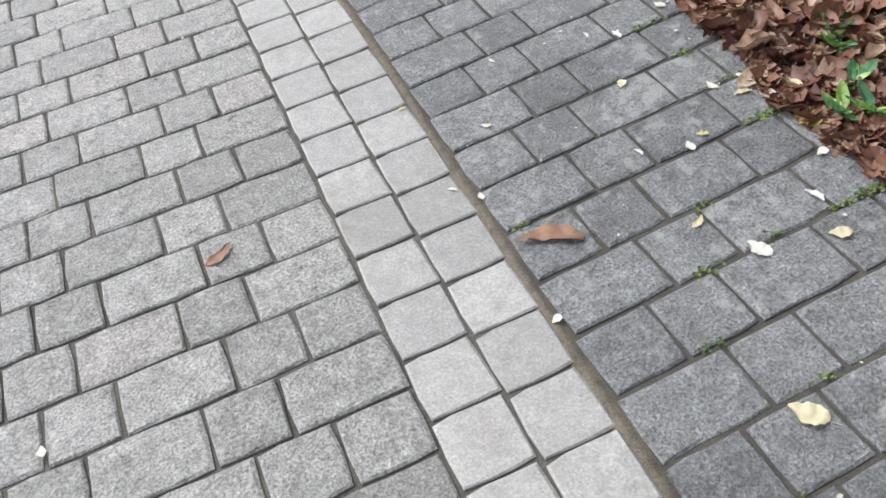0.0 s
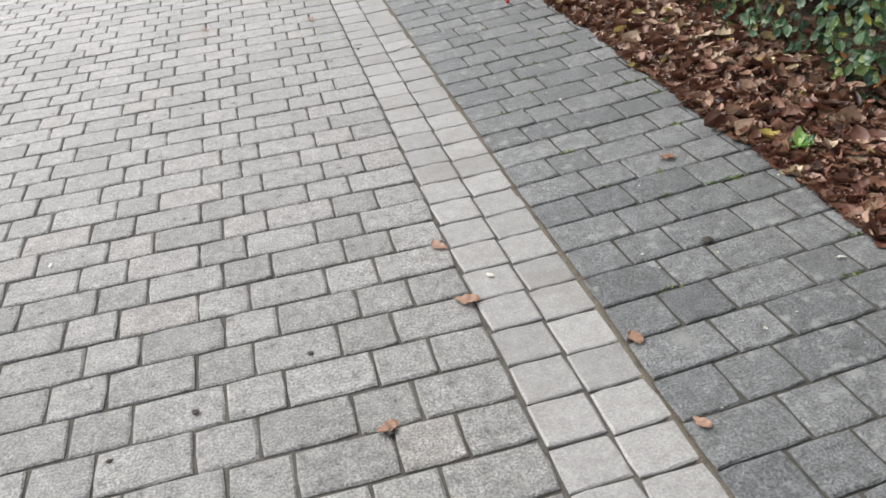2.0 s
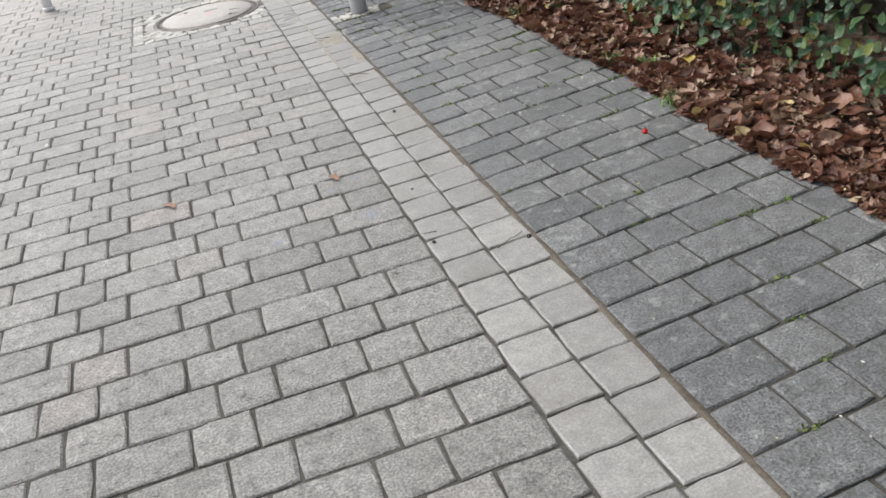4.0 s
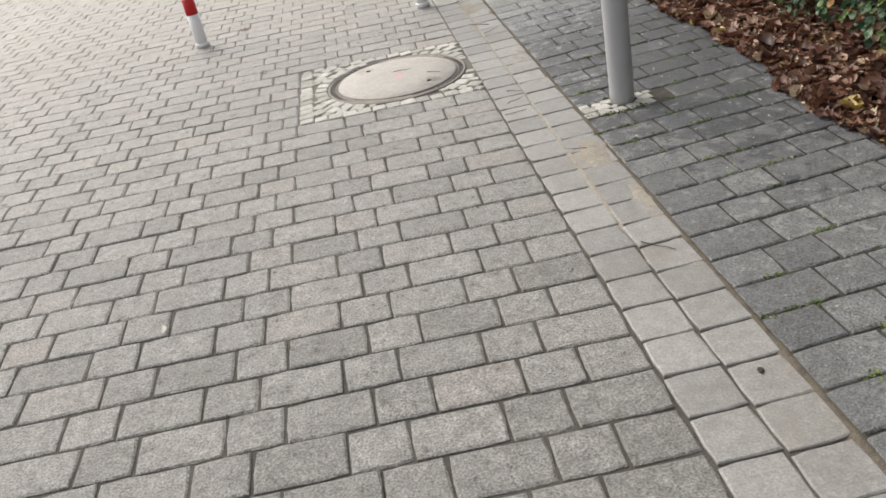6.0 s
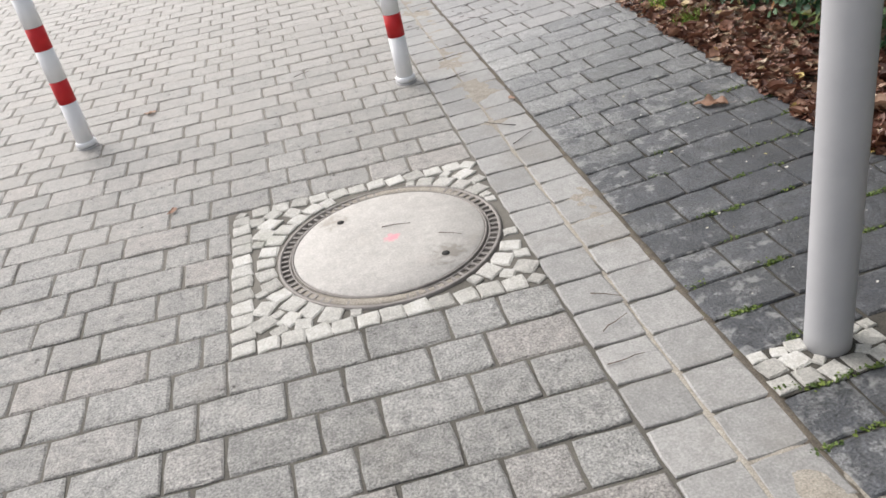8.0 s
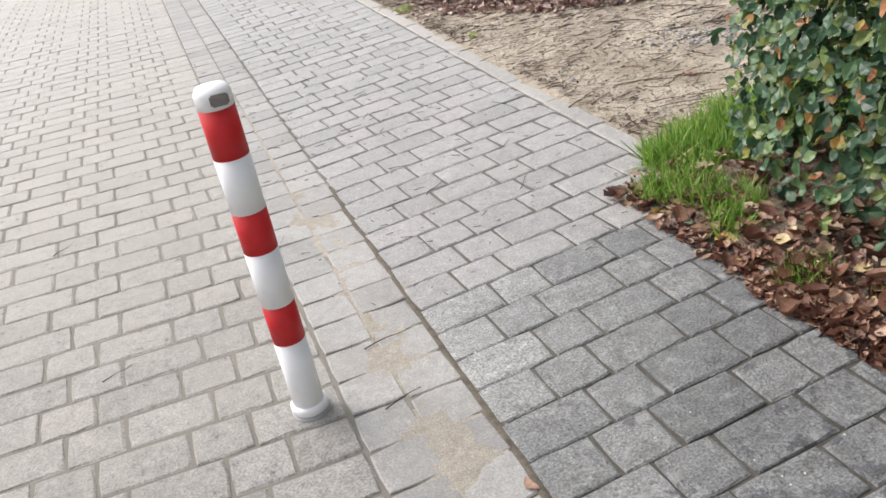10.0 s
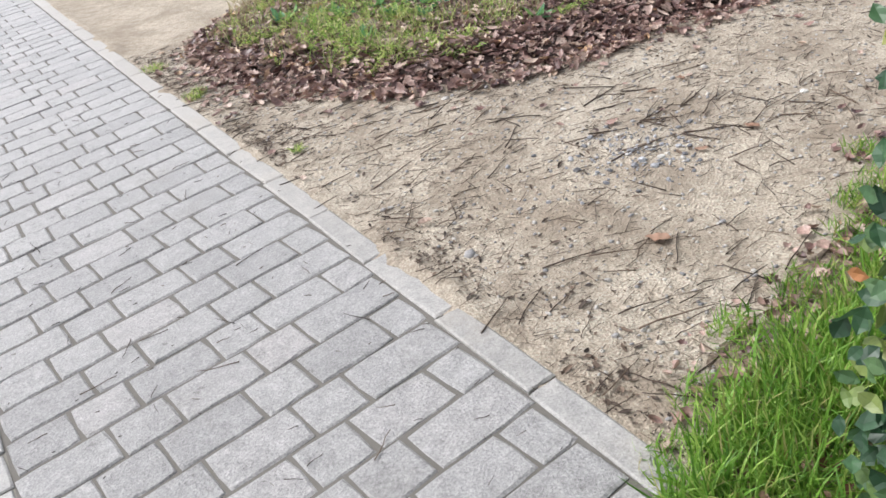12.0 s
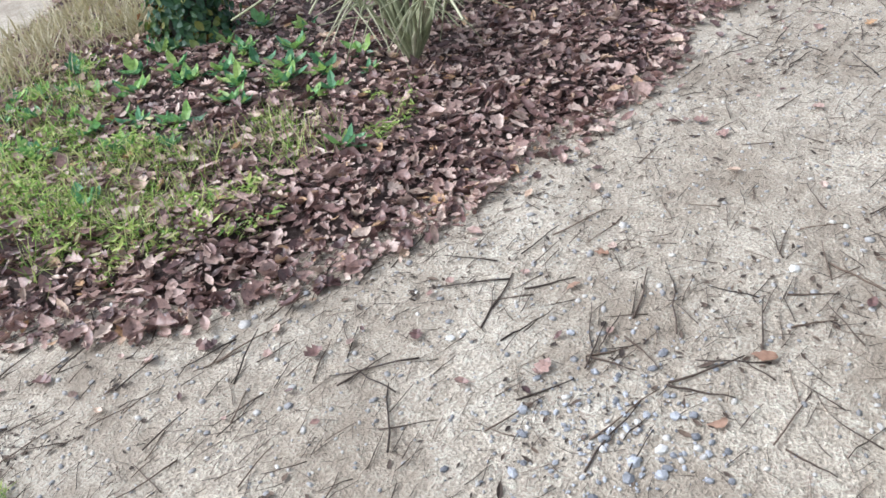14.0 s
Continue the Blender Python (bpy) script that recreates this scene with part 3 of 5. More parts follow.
# leaf litter along the bed
n = 34000
lx, ly = 1.12 + np.abs(rng.normal(0, 0.42, n)), rng.uniform(-5, HEDGE_END + 0.05, n)
edge = BED_X - 0.03 + 0.05 * wavy(ly, ly * 0, 1.3, 8) + 0.04 * wavy(ly, ly * 0, 5, 2) - 0.09 * np.exp(-((ly + 0.45) / 0.35) ** 2) - 0.07 * np.exp(-((ly - 7.8) / 0.3) ** 2)
lx = np.where(lx < edge, edge + (edge - lx) * 1.5, lx)
keep = (lx < 2.6) & ~((ly > 10.9) & (rng.uniform(0, 1, n) < 0.55))
lx, ly = lx[keep], ly[keep]
lz = np.maximum(bed_z(lx, ly), lie(lx)) + rng.uniform(0.004, 0.05, len(lx)) * np.clip((lx - edge[keep]) * 4, 0.15, 1)
litter = strew("leaf_litter", LEAVES + CRUMPLED, np.c_[lx, ly, lz], turns(len(lx), 0.42, rng), np.clip(rng.gamma(3.2, 0.0145, (len(lx), 1)), 0.015, 0.11) * (0.9, 1, 0.9) * np.where(ly > 9.6, 0.8, 1.0)[:, None], LITTER, rng, True)
thing("leaf_litter", "deep curled red-brown dead leaves under the hedge", "fallen leaves", kind="stuff", data=litter)

# old leaves on the island, densest along its front edge
n = 60000
ix, iy = rng.uniform(1.8, 7.0, n), rng.uniform(13.6, 18.0, n)
d = inside(ix, iy, ISLAND) + 0.16 * wavy(ix, iy, 2.2, 6)
keep = (d > -0.08 - 0.10 * rng.uniform(0, 1, n) ** 2) & (rng.uniform(0, 1, n) < np.clip(1.15 - d * 0.42, 0.25, 1))
ix, iy = ix[keep], iy[keep]
iz = np.maximum(island_z(ix, iy), sand_z(ix, iy)) + rng.uniform(0.003, 0.026, len(ix))
thing("island_leaf_litter", "matted dark purple-brown dead leaves edging the path", "fallen leaves", kind="stuff",
      data=strew("island_leaf_litter", CRUMPLED + LEAVES, np.c_[ix, iy, iz], turns(len(ix), 0.5, rng), np.c_[(q := np.clip(rng.gamma(2.6, 0.0135, len(ix)), 0.012, 0.085)) * rng.uniform(0.5, 1.0, len(ix)), q, q * 0.75], LITTER_OLD, rng, True))


def tuft(name, label, spots, per, h, mat, lean=0.45, w=1.0):
    at, hh = [], []
    for x, y, rad, k in spots:
        c = int(per * k)
        q = rng.uniform(0, 1, c) ** 0.6 * rad
        a = rng.uniform(0, 2 * np.pi, c)
        at.append(np.c_[x + q * np.cos(a), y + q * np.sin(a), np.zeros(c)])
    at = np.concatenate(at)
    at[:, 2] = np.maximum(np.maximum(bed_z(at[:, 0], at[:, 1]), lie(at[:, 0])), np.where(at[:, 1] > 13, island_z(at[:, 0], at[:, 1]), 0)) - 0.005
    s = rng.uniform(h * 0.45, h, len(at))
    return thing(name, label, "grass", kind="stuff", data=strew(name, BLADES, at, turns(len(at), lean, rng), np.c_[s * w, s, s], mat, rng))


tuft("grass_verge", "bright green grass growing at the end of the hedge",
     [(1.5, 11.66, 0.09, 0.6), (1.66, 11.7, 0.12, 0.9), (1.82, 11.73, 0.13, 1.1), (2.0, 11.74, 0.15, 1.2), (2.2, 11.74, 0.15, 1.2), (2.42, 11.78, 0.15, 1.1), (2.66, 11.82, 0.15, 1.0), (2.95, 11.9, 0.16, 0.9), (3.3, 12.0, 0.2, 0.9), (1.75, 11.58, 0.15, 1.0), (2.05, 11.55, 0.18, 1.1), (2.45, 11.58, 0.2, 1.1), (3.6, 12.15, 0.25, 0.8)], 560, 0.15, GRASS, 0.6)
tuft("low_weeds", "low patchy weeds along the edge of the sand", [(1.55, 11.8, 0.08, 0.5), (1.75, 11.9, 0.08, 0.4), (2.0, 11.98, 0.1, 0.6), (2.25, 12.0, 0.1, 0.5), (2.55, 12.05, 0.1, 0.5), (2.85, 12.15, 0.12, 0.7), (3.1, 12.2, 0.12, 0.7), (3.35, 12.3, 0.15, 0.7), (2.7, 12.18, 0.06, 0.3), (3.0, 12.35, 0.06, 0.3), (2.4, 11.92, 0.12, 0.7), (2.15, 11.88, 0.12, 0.7), (2.7, 12.0, 0.14, 0.8), (3.0, 12.05, 0.15, 0.8), (1.9, 11.85, 0.1, 0.5)], 300, 0.07, GRASS, 0.9, 1.6)
nv = 620
vx = rng.uniform(1.55, 4.2, nv)
vy = np.interp(vx, [1.5, 1.8, 2.06, 2.46, 3.2, 4.2], [11.75, 11.97, 12.06, 12.1, 12.36, 12.6]) - 0.13 + rng.normal(0, 0.10, nv)
thing("verge_leaf_litter", "brown dead leaves between grass verge and sand", "fallen leaves", kind="stuff",
      data=strew("verge_leaf_litter", CRUMPLED, np.c_[vx, vy, np.maximum(bed_z(vx, vy), sand_z(vx, vy)) + rng.uniform(0.004, 0.02, nv)], turns(nv, 0.4, rng), rng.uniform(0.012, 0.05, (nv, 1)), LITTER_OLD, rng, True))
tuft("grass_tuft", "small green grass tuft at the paving edge", [(1.33, 11.44, 0.09, 0.8), (1.42, 11.36, 0.1, 0.8), (1.5, 11.5, 0.1, 0.8), (1.45, 11.2, 0.1, 0.7), (1.36, 11.1, 0.07, 0.4)], 380, 0.12, GRASS, 0.6)
tuft("grass_tuft", "small green grass tuft among dead leaves", [(1.33, 10.72, 0.08, 1.0)], 240, 0.09, GRASS)
tuft("grass_tuft", "thin green weeds at the paving edge", [(1.24, 7.3, 0.06, 0.6), (1.26, 6.2, 0.06, 0.5), (1.2, 5.6, 0.05, 0.4), (1.35, 0.45, 0.08, 0.5)], 150, 0.08, WEED)
isl = [(x, y, rad, k) for x, y, rad, k in zip(rng.uniform(2.1, 3.3, 40), rng.uniform(14.4, 16.5, 40), rng.uniform(0.07, 0.2, 40), rng.uniform(0.3, 0.9, 40)) if 0.15 < float(inside(np.array([x]), np.array([y]), ISLAND)[0]) < 1.3]
tuft("weedy_grass", "tangled yellow-green weeds and grass on the island", isl + [(2.55, 15.5, 0.25, 1.0), (2.9, 15.1, 0.2, 1.0), (3.05, 14.85, 0.15, 0.9), (2.3, 15.4, 0.2, 0.9), (2.75, 14.72, 0.16, 1.0), (2.55, 14.85, 0.16, 0.9), (2.4, 15.1, 0.2, 0.9), (2.85, 14.95, 0.15, 0.8), (2.6, 15.3, 0.2, 0.9), (2.8, 15.8, 0.2, 0.8)], 110, 0.17, TANGLE, 1.25, 0.5)
tuft("dry_grass", "straw-coloured flattened dry grass at the far edge", [(x, y, 0.28, 1) for x, y in zip(rng.uniform(2.6, 4.6, 24), rng.uniform(16.5, 17.4, 24))], 170, 0.2, STRAW, 1.1)
tuft("moss_tuft", "yellow-green moss cushion beside the kerb", [(1.61, 15.26, 0.05, 1), (1.66, 15.32, 0.05, 0.8), (1.63, 16.05, 0.08, 1), (1.7, 14.1, 0.03, 0.4)], 150, 0.045, TANGLE, 0.9, 2.0)


n = 56000
vx, vy = rng.uniform(1.95, 3.9, n), rng.uniform(14.3, 16.9, n)
d = inside(vx, vy, ISLAND)
ok = (d > 0.08) & (wavy(vx, vy, 2.3, 12) + 0.8 * wavy(vx, vy, 6, 3) > 0.12 + 0.5 * np.clip(vx - 2.9, 0, 1) + 0.4 * (d < 0.2))
vx, vy = vx[ok], vy[ok]
thing("ground_weeds", "low tangled yellow-green weeds covering the island", "weeds", kind="stuff",
      data=strew("ground_weeds", SMALL_LEAVES, np.c_[vx, vy, island_z(vx, vy) + rng.uniform(0.0, 0.10, len(vx)) * (0.5 + rng.uniform(0, 1, len(vx))) * np.clip(0.4 + 1.2 * wavy(vx, vy, 4.5, 17), 0.1, 1.3)], turns(len(vx), 0.9, rng), np.c_[(q := np.clip(rng.gamma(2.2, 0.0085, len(vx)), 0.006, 0.045)) * 0.42, q, q], TANGLE, rng))


def weed_mesh(name, size=1.0):
    """A rosette of broad leaves."""
    pcs = []
    for k in range(int(rng.integers(9, 15))):
        v, f = leaf_shape(rng, rng.uniform(0.32, 0.52), 0.6, 0.35)
        s, a, up = size * rng.uniform(0.045, 0.125), rng.uniform(0, 360), rng.uniform(8, 52)
        m = np.array(Euler((radians(up), 0, radians(a))).to_matrix())
        pcs.append((((v + (0, 0.55, 0)) * s) @ m.T, f))
    return joined(name, pcs, WEED)


WEED_MESHES = [weed_mesh("weed_plant") for _ in range(5)]
SEEDLINGS = [weed_mesh("seedling", 0.65) for _ in range(4)]
spots = [(3.63, 15.5), (3.64, 15.09), (3.66, 14.82), (3.18, 15.22), (3.08, 16.21), (3.69, 16.05), (4.13, 15.77), (3.29, 14.42), (3.74, 15.38), (3.41, 15.19), (3.55, 15.3), (3.75, 15.2), (3.5, 15.62), (3.8, 15.0), (3.85, 15.6), (3.3, 15.75), (3.45, 15.95), (3.2, 15.95), (3.0, 15.6), (2.95, 16.0), (3.55, 15.75), (3.95, 15.35), (4.2, 15.5), (4.0, 14.95), (3.1, 15.45), (2.7, 15.6), (2.45, 15.9), (2.9, 15.3), (2.55, 15.0), (3.9, 15.8), (3.35, 16.3), (2.75, 16.3)]
spots += [(float(a), float(b)) for a, b in zip(rng.uniform(2.5, 3.9, 44), rng.uniform(14.7, 16.5, 44)) if b > 17.6 - a * 0.85]
for k, (x, y) in enumerate(spots):
    z = float(island_z(np.array([x]), np.array([y]))[0])
    thing("weed_plant", "broad-leaved green weed growing through dead leaves", "weed", "weeds on the island", data=WEED_MESHES[k % 5] if k < 32 else SEEDLINGS[k % 4], at=(x, y, z), rz=float(rng.uniform(0, 360)))


def tube(p, rad, sides=4):
    p = [Vector(q) for q in p]
    vs, fs = [], []
    for k, c in enumerate(p):
        d = (p[min(k + 1, len(p) - 1)] - p[max(k - 1, 0)]).normalized()
        u = d.orthogonal().normalized()
        w = d.cross(u)
        vs += [tuple(c + float(rad[k]) * (u * math.cos(2 * math.pi * s / sides) + w * math.sin(2 * math.pi * s / sides))) for s in range(sides)]
    for k in range(len(p) - 1):
        fs += [(k * sides + s, k * sides + (s + 1) % sides, (k + 1) * sides + (s + 1) % sides, (k + 1) * sides + s) for s in range(sides)]
    return np.array(vs), fs


def shrub(x, y, count, spread, h, mat, label):
    """A bare shrub of arching branches with side twigs."""
    z0 = float(island_z(np.array([x]), np.array([y]))[0])
    top = thing("bare_shrub", label, "shrub", at=(x, y, z0 - 0.01))
    for k in range(count):
        a, out, up = rng.uniform(0, 2 * np.pi), spread * rng.uniform(0.5, 1.2), h * rng.uniform(0.6, 1.1)
        t = np.linspace(0, 1, 7)
        px, py = np.cos(a) * out * t ** 1.3, np.sin(a) * out * t ** 1.3
        pz = up * np.sin(np.minimum(t * 2.1, 2.6))
        pts = np.c_[px, py, np.maximum(pz, 0.02)] + np.r_[[np.zeros(3)], rng.normal(0, 0.015, (6, 3))]
        pcs = [tube(pts, np.linspace(0.012, 0.005, 7), 5)]
        for j in range(7):
            i = int(rng.integers(2, 6))
            dr = rng.normal(0, 1, 3) * (1, 1, 0.5) + (np.cos(a) * 0.8, np.sin(a) * 0.8, -0.4)
            dr = dr / np.linalg.norm(dr) * rng.uniform(0.12, 0.32)
            q = np.array([pts[i], pts[i] + dr * 0.5 + (0, 0, 0.015), pts[i] + dr])
            q[:, 2] = np.maximum(q[:, 2], 0.01)
            pcs.append(tube(q, (0.0045, 0.003, 0.0015), 4))
        part("branch", joined("branch", pcs, mat, True), mat, top)
    return top


shrub(4.02, 14.66, 30, 0.6, 0.6, PALE_TWIG, "bare pale green-grey shrub with arching thin branches")
shrub(4.9, 14.8, 24, 0.7, 0.55, PALE_TWIG, "bare pale shrub with drooping thin branches")

# ivy-covered stump at the back of the island
st = thing("ivy_covered_trunk", "dark tree trunk wrapped in blue-green ivy", "tree trunk", at=(3.93, 16.08, -0.02))
part("trunk", spun([(0.17, 0), (0.12, 0.12), (0.105, 0.6), (0.1, 1.4), (0.09, 2.4)], 14), BARK, st)
n = 2600
a, z = rng.uniform(0, 2 * np.pi, n), 0.12 + 2.2 * rng.uniform(0, 1, n) ** 1.3
q = 0.12 + np.abs(rng.normal(0, 0.05, n)) + 0.06 * np.exp(-z * 4)
rot = np.array([np.array(Euler((radians(70), 0, t + math.pi / 2)).to_matrix()) for t in a]) @ turns(n, 0.5, rng)
part("ivy", strew("ivy", SMALL_LEAVES, np.c_[q * np.cos(a), q * np.sin(a), z], rot, rng.uniform(0.04, 0.07, (n, 1)), HEDGE_LEAF, rng), HEDGE_LEAF, st)

# ---- twigs, grit and stones on the sand ----
n = 26000
tx, ty = rng.uniform(1.56, 6.5, n), rng.uniform(11.75, 16.5, n)
ok = (wavy(tx, ty, 1.7, 21) + 0.6 * wavy(tx, ty, 5, 2) + 0.35 * np.exp(-((tx - 1.65) / 0.25) ** 2) - 0.3 * np.clip(tx - 3.3, 0, 1) > rng.uniform(-0.95, 0.4, n)) & (inside(tx, ty, VERGE) < 0.1) & (inside(tx, ty, ISLAND) < 0.25) & (tx > kerb_x(ty) + 0.09)
tx, ty = tx[ok], ty[ok]
yaw = np.where(rng.uniform(0, 1, len(tx)) < 0.6, rng.normal(0.15, 0.5, len(tx)), rng.uniform(0, np.pi, len(tx)))
L = np.clip(rng.gamma(1.5, 0.024, len(tx)), 0.010, 0.2)
thing("twigs", "small dark dry twigs scattered over the sand", "twigs", kind="stuff",
      data=strew("twigs", STICKS, np.c_[tx, ty, sand_z(tx, ty) + 0.004], turns(len(tx), 0.03, rng, yaw), np.c_[L, L * 0.8, np.clip(L * 1.5, 0.09, 0.2)], TWIG, rng, True))
n = 600
ux, uy = rng.uniform(1.58, 6.0, n), rng.uniform(11.9, 15.6, n)
ok = (wavy(ux, uy, 1.7, 21) > rng.uniform(-0.7, 0.35, n)) & (inside(ux, uy, VERGE) < 0.0) & (inside(ux, uy, ISLAND) < 0.15)
ux, uy = ux[ok], uy[ok]
L = np.clip(rng.gamma(3, 0.036, len(ux)), 0.05, 0.24)
yaw = np.where(rng.uniform(0, 1, len(ux)) < 0.65, rng.normal(0.1, 0.45, len(ux)), rng.uniform(0, np.pi, len(ux)))
thing("fallen_sticks", "longer dark sticks lying across the sand", "twigs", kind="stuff",
      data=strew("fallen_sticks", STICKS, np.c_[ux, uy, sand_z(ux, uy) + 0.006], turns(len(ux), 0.04, rng, yaw), np.c_[L, L * 0.9, np.clip(L * 1.3, 0.12, 0.21)], TWIG, rng, True))
for x0, y0, x1, y1 in [(2.78, 12.92, 2.95, 12.81), (2.77, 12.92, 2.81, 12.77), (2.73, 13.12, 2.9, 13.16), (2.77, 13.13, 2.84, 13.05), (3.39, 12.74, 3.33, 12.59), (2.72, 12.63, 2.7, 12.52), (3.21, 12.79, 3.27, 12.68), (2.95, 13.1, 3.15, 13.18), (2.94, 13.42, 3.04, 13.31), (2.74, 13.43, 2.98, 13.49), (2.56, 13.2, 2.69, 13.12), (2.72, 13.35, 2.84, 13.31), (2.84, 13.12, 2.95, 13.13), (2.88, 13.08, 2.81, 12.96), (3.09, 12.74, 3.16, 12.65), (2.77, 13.12, 2.78, 13.0)]:
    v, f = stick_shape(rng, 6, 6, 0.03, 0.02)
    L = math.hypot(x1 - x0, y1 - y0)
    cx, cy = (x0 + x1) / 2, (y0 + y1) / 2
    thing("stick", "dark dry stick lying on the pale sand", "stick", "single sticks on the sand", data=mesh_from("stick", v * (L, L * 0.6, 0.16) , f, TWIG, True), at=(cx, cy, float(sand_z(np.array([cx]), np.array([cy]))[0]) + 0.004), rz=math.degrees(math.atan2(y1 - y0, x1 - x0)))
for k, (x, y, d) in enumerate([(3.33, 12.81, 0.035), (2.67, 13.48, 0.03), (2.65, 13.2, 0.026), (2.64, 12.93, 0.02), (2.59, 12.85, 0.034), (2.53, 12.96, 0.02), (2.53, 12.82, 0.034), (2.61, 12.94, 0.028), (2.66, 12.8, 0.026), (2.63, 12.76, 0.024), (2.56, 13.12, 0.022), (2.31, 13.23, 0.026)]):
    v, f = pebble_shape(rng)
    pale = k in (0, 1, 3, 4, 5)
    thing("stone", "small white stone on the sand" if pale else "small blue-grey stone on the sand", "stone", "single stones on the sand", data=mesh_from("stone", v * d, f, PALE_STONE if pale else GRAVEL_BLUE), at=(x, y, float(sand_z(np.array([x]), np.array([y]))[0]) + 0.003), rz=float(rng.uniform(0, 360)))
n = 18000
cx, cy = np.r_[rng.uniform(1.56, 6, n // 2), 1.57 + np.abs(rng.normal(0, 0.16, n // 4)), rng.uniform(1.6, 5, n - n // 2 - n // 4)], rng.uniform(11.8, 16.4, n)
near = inside(cx, cy, ISLAND)
ok = (wavy(cx, cy, 2.1, 31) + 0.7 * wavy(cx, cy, 7, 5) + 0.5 * np.exp(np.minimum(near, 0) * 5) + 0.12 * np.exp(-((cx - 1.6) / 0.15) ** 2) > rng.uniform(-0.15, 0.9, n)) & (near < 0.1) & (inside(cx, cy, VERGE) < 0.05) & (cx > kerb_x(cy) + 0.1)
cx, cy = cx[ok], cy[ok]
thing("bark_crumbs", "small dark bark and leaf crumbs drifted over the sand", "debris", kind="stuff",
      data=strew("bark_crumbs", SMALL_LEAVES, np.c_[cx, cy, sand_z(cx, cy) + 0.004], turns(len(cx), 0.3, rng), np.c_[(q := np.clip(rng.gamma(2.2, 0.0032, len(cx)) + 0.003, 0, 0.022)), q * rng.uniform(0.8, 2.2, len(cx)), q], TWIG, rng))
n = 9000
px, py = rng.uniform(1.62, 6.5, n), rng.uniform(11.75, 16.5, n)
ok = (inside(px, py, VERGE) < 0.05) & (inside(px, py, ISLAND) < 0.1) & (px > kerb_x(py) + 0.09)
px, py = px[ok], py[ok]
thing("grit", "fine pale grit lying on the sand", "gravel", kind="stuff",
      data=strew("grit", PEBBLES, np.c_[px, py, sand_z(px, py) + 0.001], turns(len(px), 0.3, rng), rng.gamma(3, 0.003, (len(px), 1)) + 0.003, PEBBLE, rng, True))
n = 320
gx, gy = rng.normal(2.56, 0.15, n), rng.normal(12.96, 0.13, n)
thing("gravel_patch", "patch of blue-grey broken gravel bedded in the sand", "gravel", kind="stuff",
      data=strew("gravel_patch", PEBBLES, np.c_[gx, gy, sand_z(gx, gy) + 0.003], turns(n, 0.4, rng), np.clip(rng.gamma(2.2, 0.0055, (n, 1)), 0.005, 0.034), GRAVEL_BLUE, rng))
n = 1700
wx, wy = np.r_[rng.uniform(1.55, 5.5, 1400), rng.normal(1.85, 0.16, 300)], np.r_[rng.uniform(12.0, 15.4, 1400), rng.normal(15.6, 0.4, 300)]
dI = inside(wx, wy, ISLAND)
ok = (dI < 0) & (inside(wx, wy, VERGE) < 0) & (rng.uniform(0, 1, n) < np.exp(np.minimum(dI, 0) * 3.4)) & (wx > kerb_x(wy) + 0.1)
wx, wy = wx[ok], wy[ok]
thing("strewn_dead_leaves", "dead brown leaves blown over the sand", "fallen leaves", kind="stuff",
      data=strew("strewn_dead_leaves", LEAVES, np.c_[wx, wy, sand_z(wx, wy) + 0.008], turns(len(wx), 0.25, rng), rng.uniform(0.02, 0.06, (len(wx), 1)), LITTER_OLD, rng))

# ---- street furniture ----
def bollard(x, y):
    b = thing("bollard", "red and white striped steel bollard set in the paving", "bollard", "bollards across the lane", at=(x, y, float(lie(x))))
    part("ground_sleeve", spun([(0.054, -0.03), (0.054, 0.004), (0.050, 0.010), (0.046, 0.010)], 28), GALV, b, "galvanised ground sleeve")
    part("collar", spun([(0.046, 0.010), (0.052, 0.014), (0.052, 0.032), (0.046, 0.038)], 28), WHITE, b)
    z = 0.012
    for k, top in enumerate((0.245, 0.36, 0.515, 0.625, 0.765, 0.885)):
        part("red_band" if k % 2 else "white_band", spun([(0.043, z), (0.043, top - 0.0005)], 28), RED if k % 2 else WHITE, b)
        z = top
    part("cap", spun([(0.043, 0.885), (0.043, 0.918), (0.036, 0.932), (0.0, 0.936)], 28), WHITE, b)
    lk = bmesh.new()
    box(lk, -0.012, 0.03, -0.052, -0.036, 0.895, 0.922, 0.004)
    part("lock", lk, IRON, b, "dark lock on the top")
    return b


bollard(-0.088, 11.0)
bollard(-1.73, 11.15)

pole = thing("lamp_post", "plain grey painted steel post set in the pavement", "lamp post", at=(*POLE, float(lie(POLE[0]))))
part("shaft", spun([(0.056, -0.04), (0.056, 0.05), (0.0555, 0.06), (0.054, 4.2), (0.05, 4.22), (0, 4.23)], 36), POLE_GREY, pole)

# drain grate in the gutter
g0, g1 = GRATE
gr = thing("drain_grate", "worn cast iron gully grate with cross bars", "drain grate", at=(0, 0, 0))
bm = bmesh.new()
box(bm, 0.004, 0.026, g0 + 0.004, g1 - 0.004, -0.06, -0.001, 0.003)
part("frame_rail", bm, GALV, gr, "pale worn frame rail")
bm = bmesh.new()
box(bm, 0.302, 0.318, g0 + 0.004, g1 - 0.004, -0.06, -0.001, 0.003)
part("frame_rail", bm, IRON, gr)
for y in (g0 + 0.004, g1 - 0.038):
    bm = bmesh.new()
    box(bm, 0.026, 0.302, y, y + 0.034, -0.06, -0.001, 0.003)
    part("frame_end", bm, IRON, gr)
nb = 10
step = (g1 - g0 - 0.076) / nb
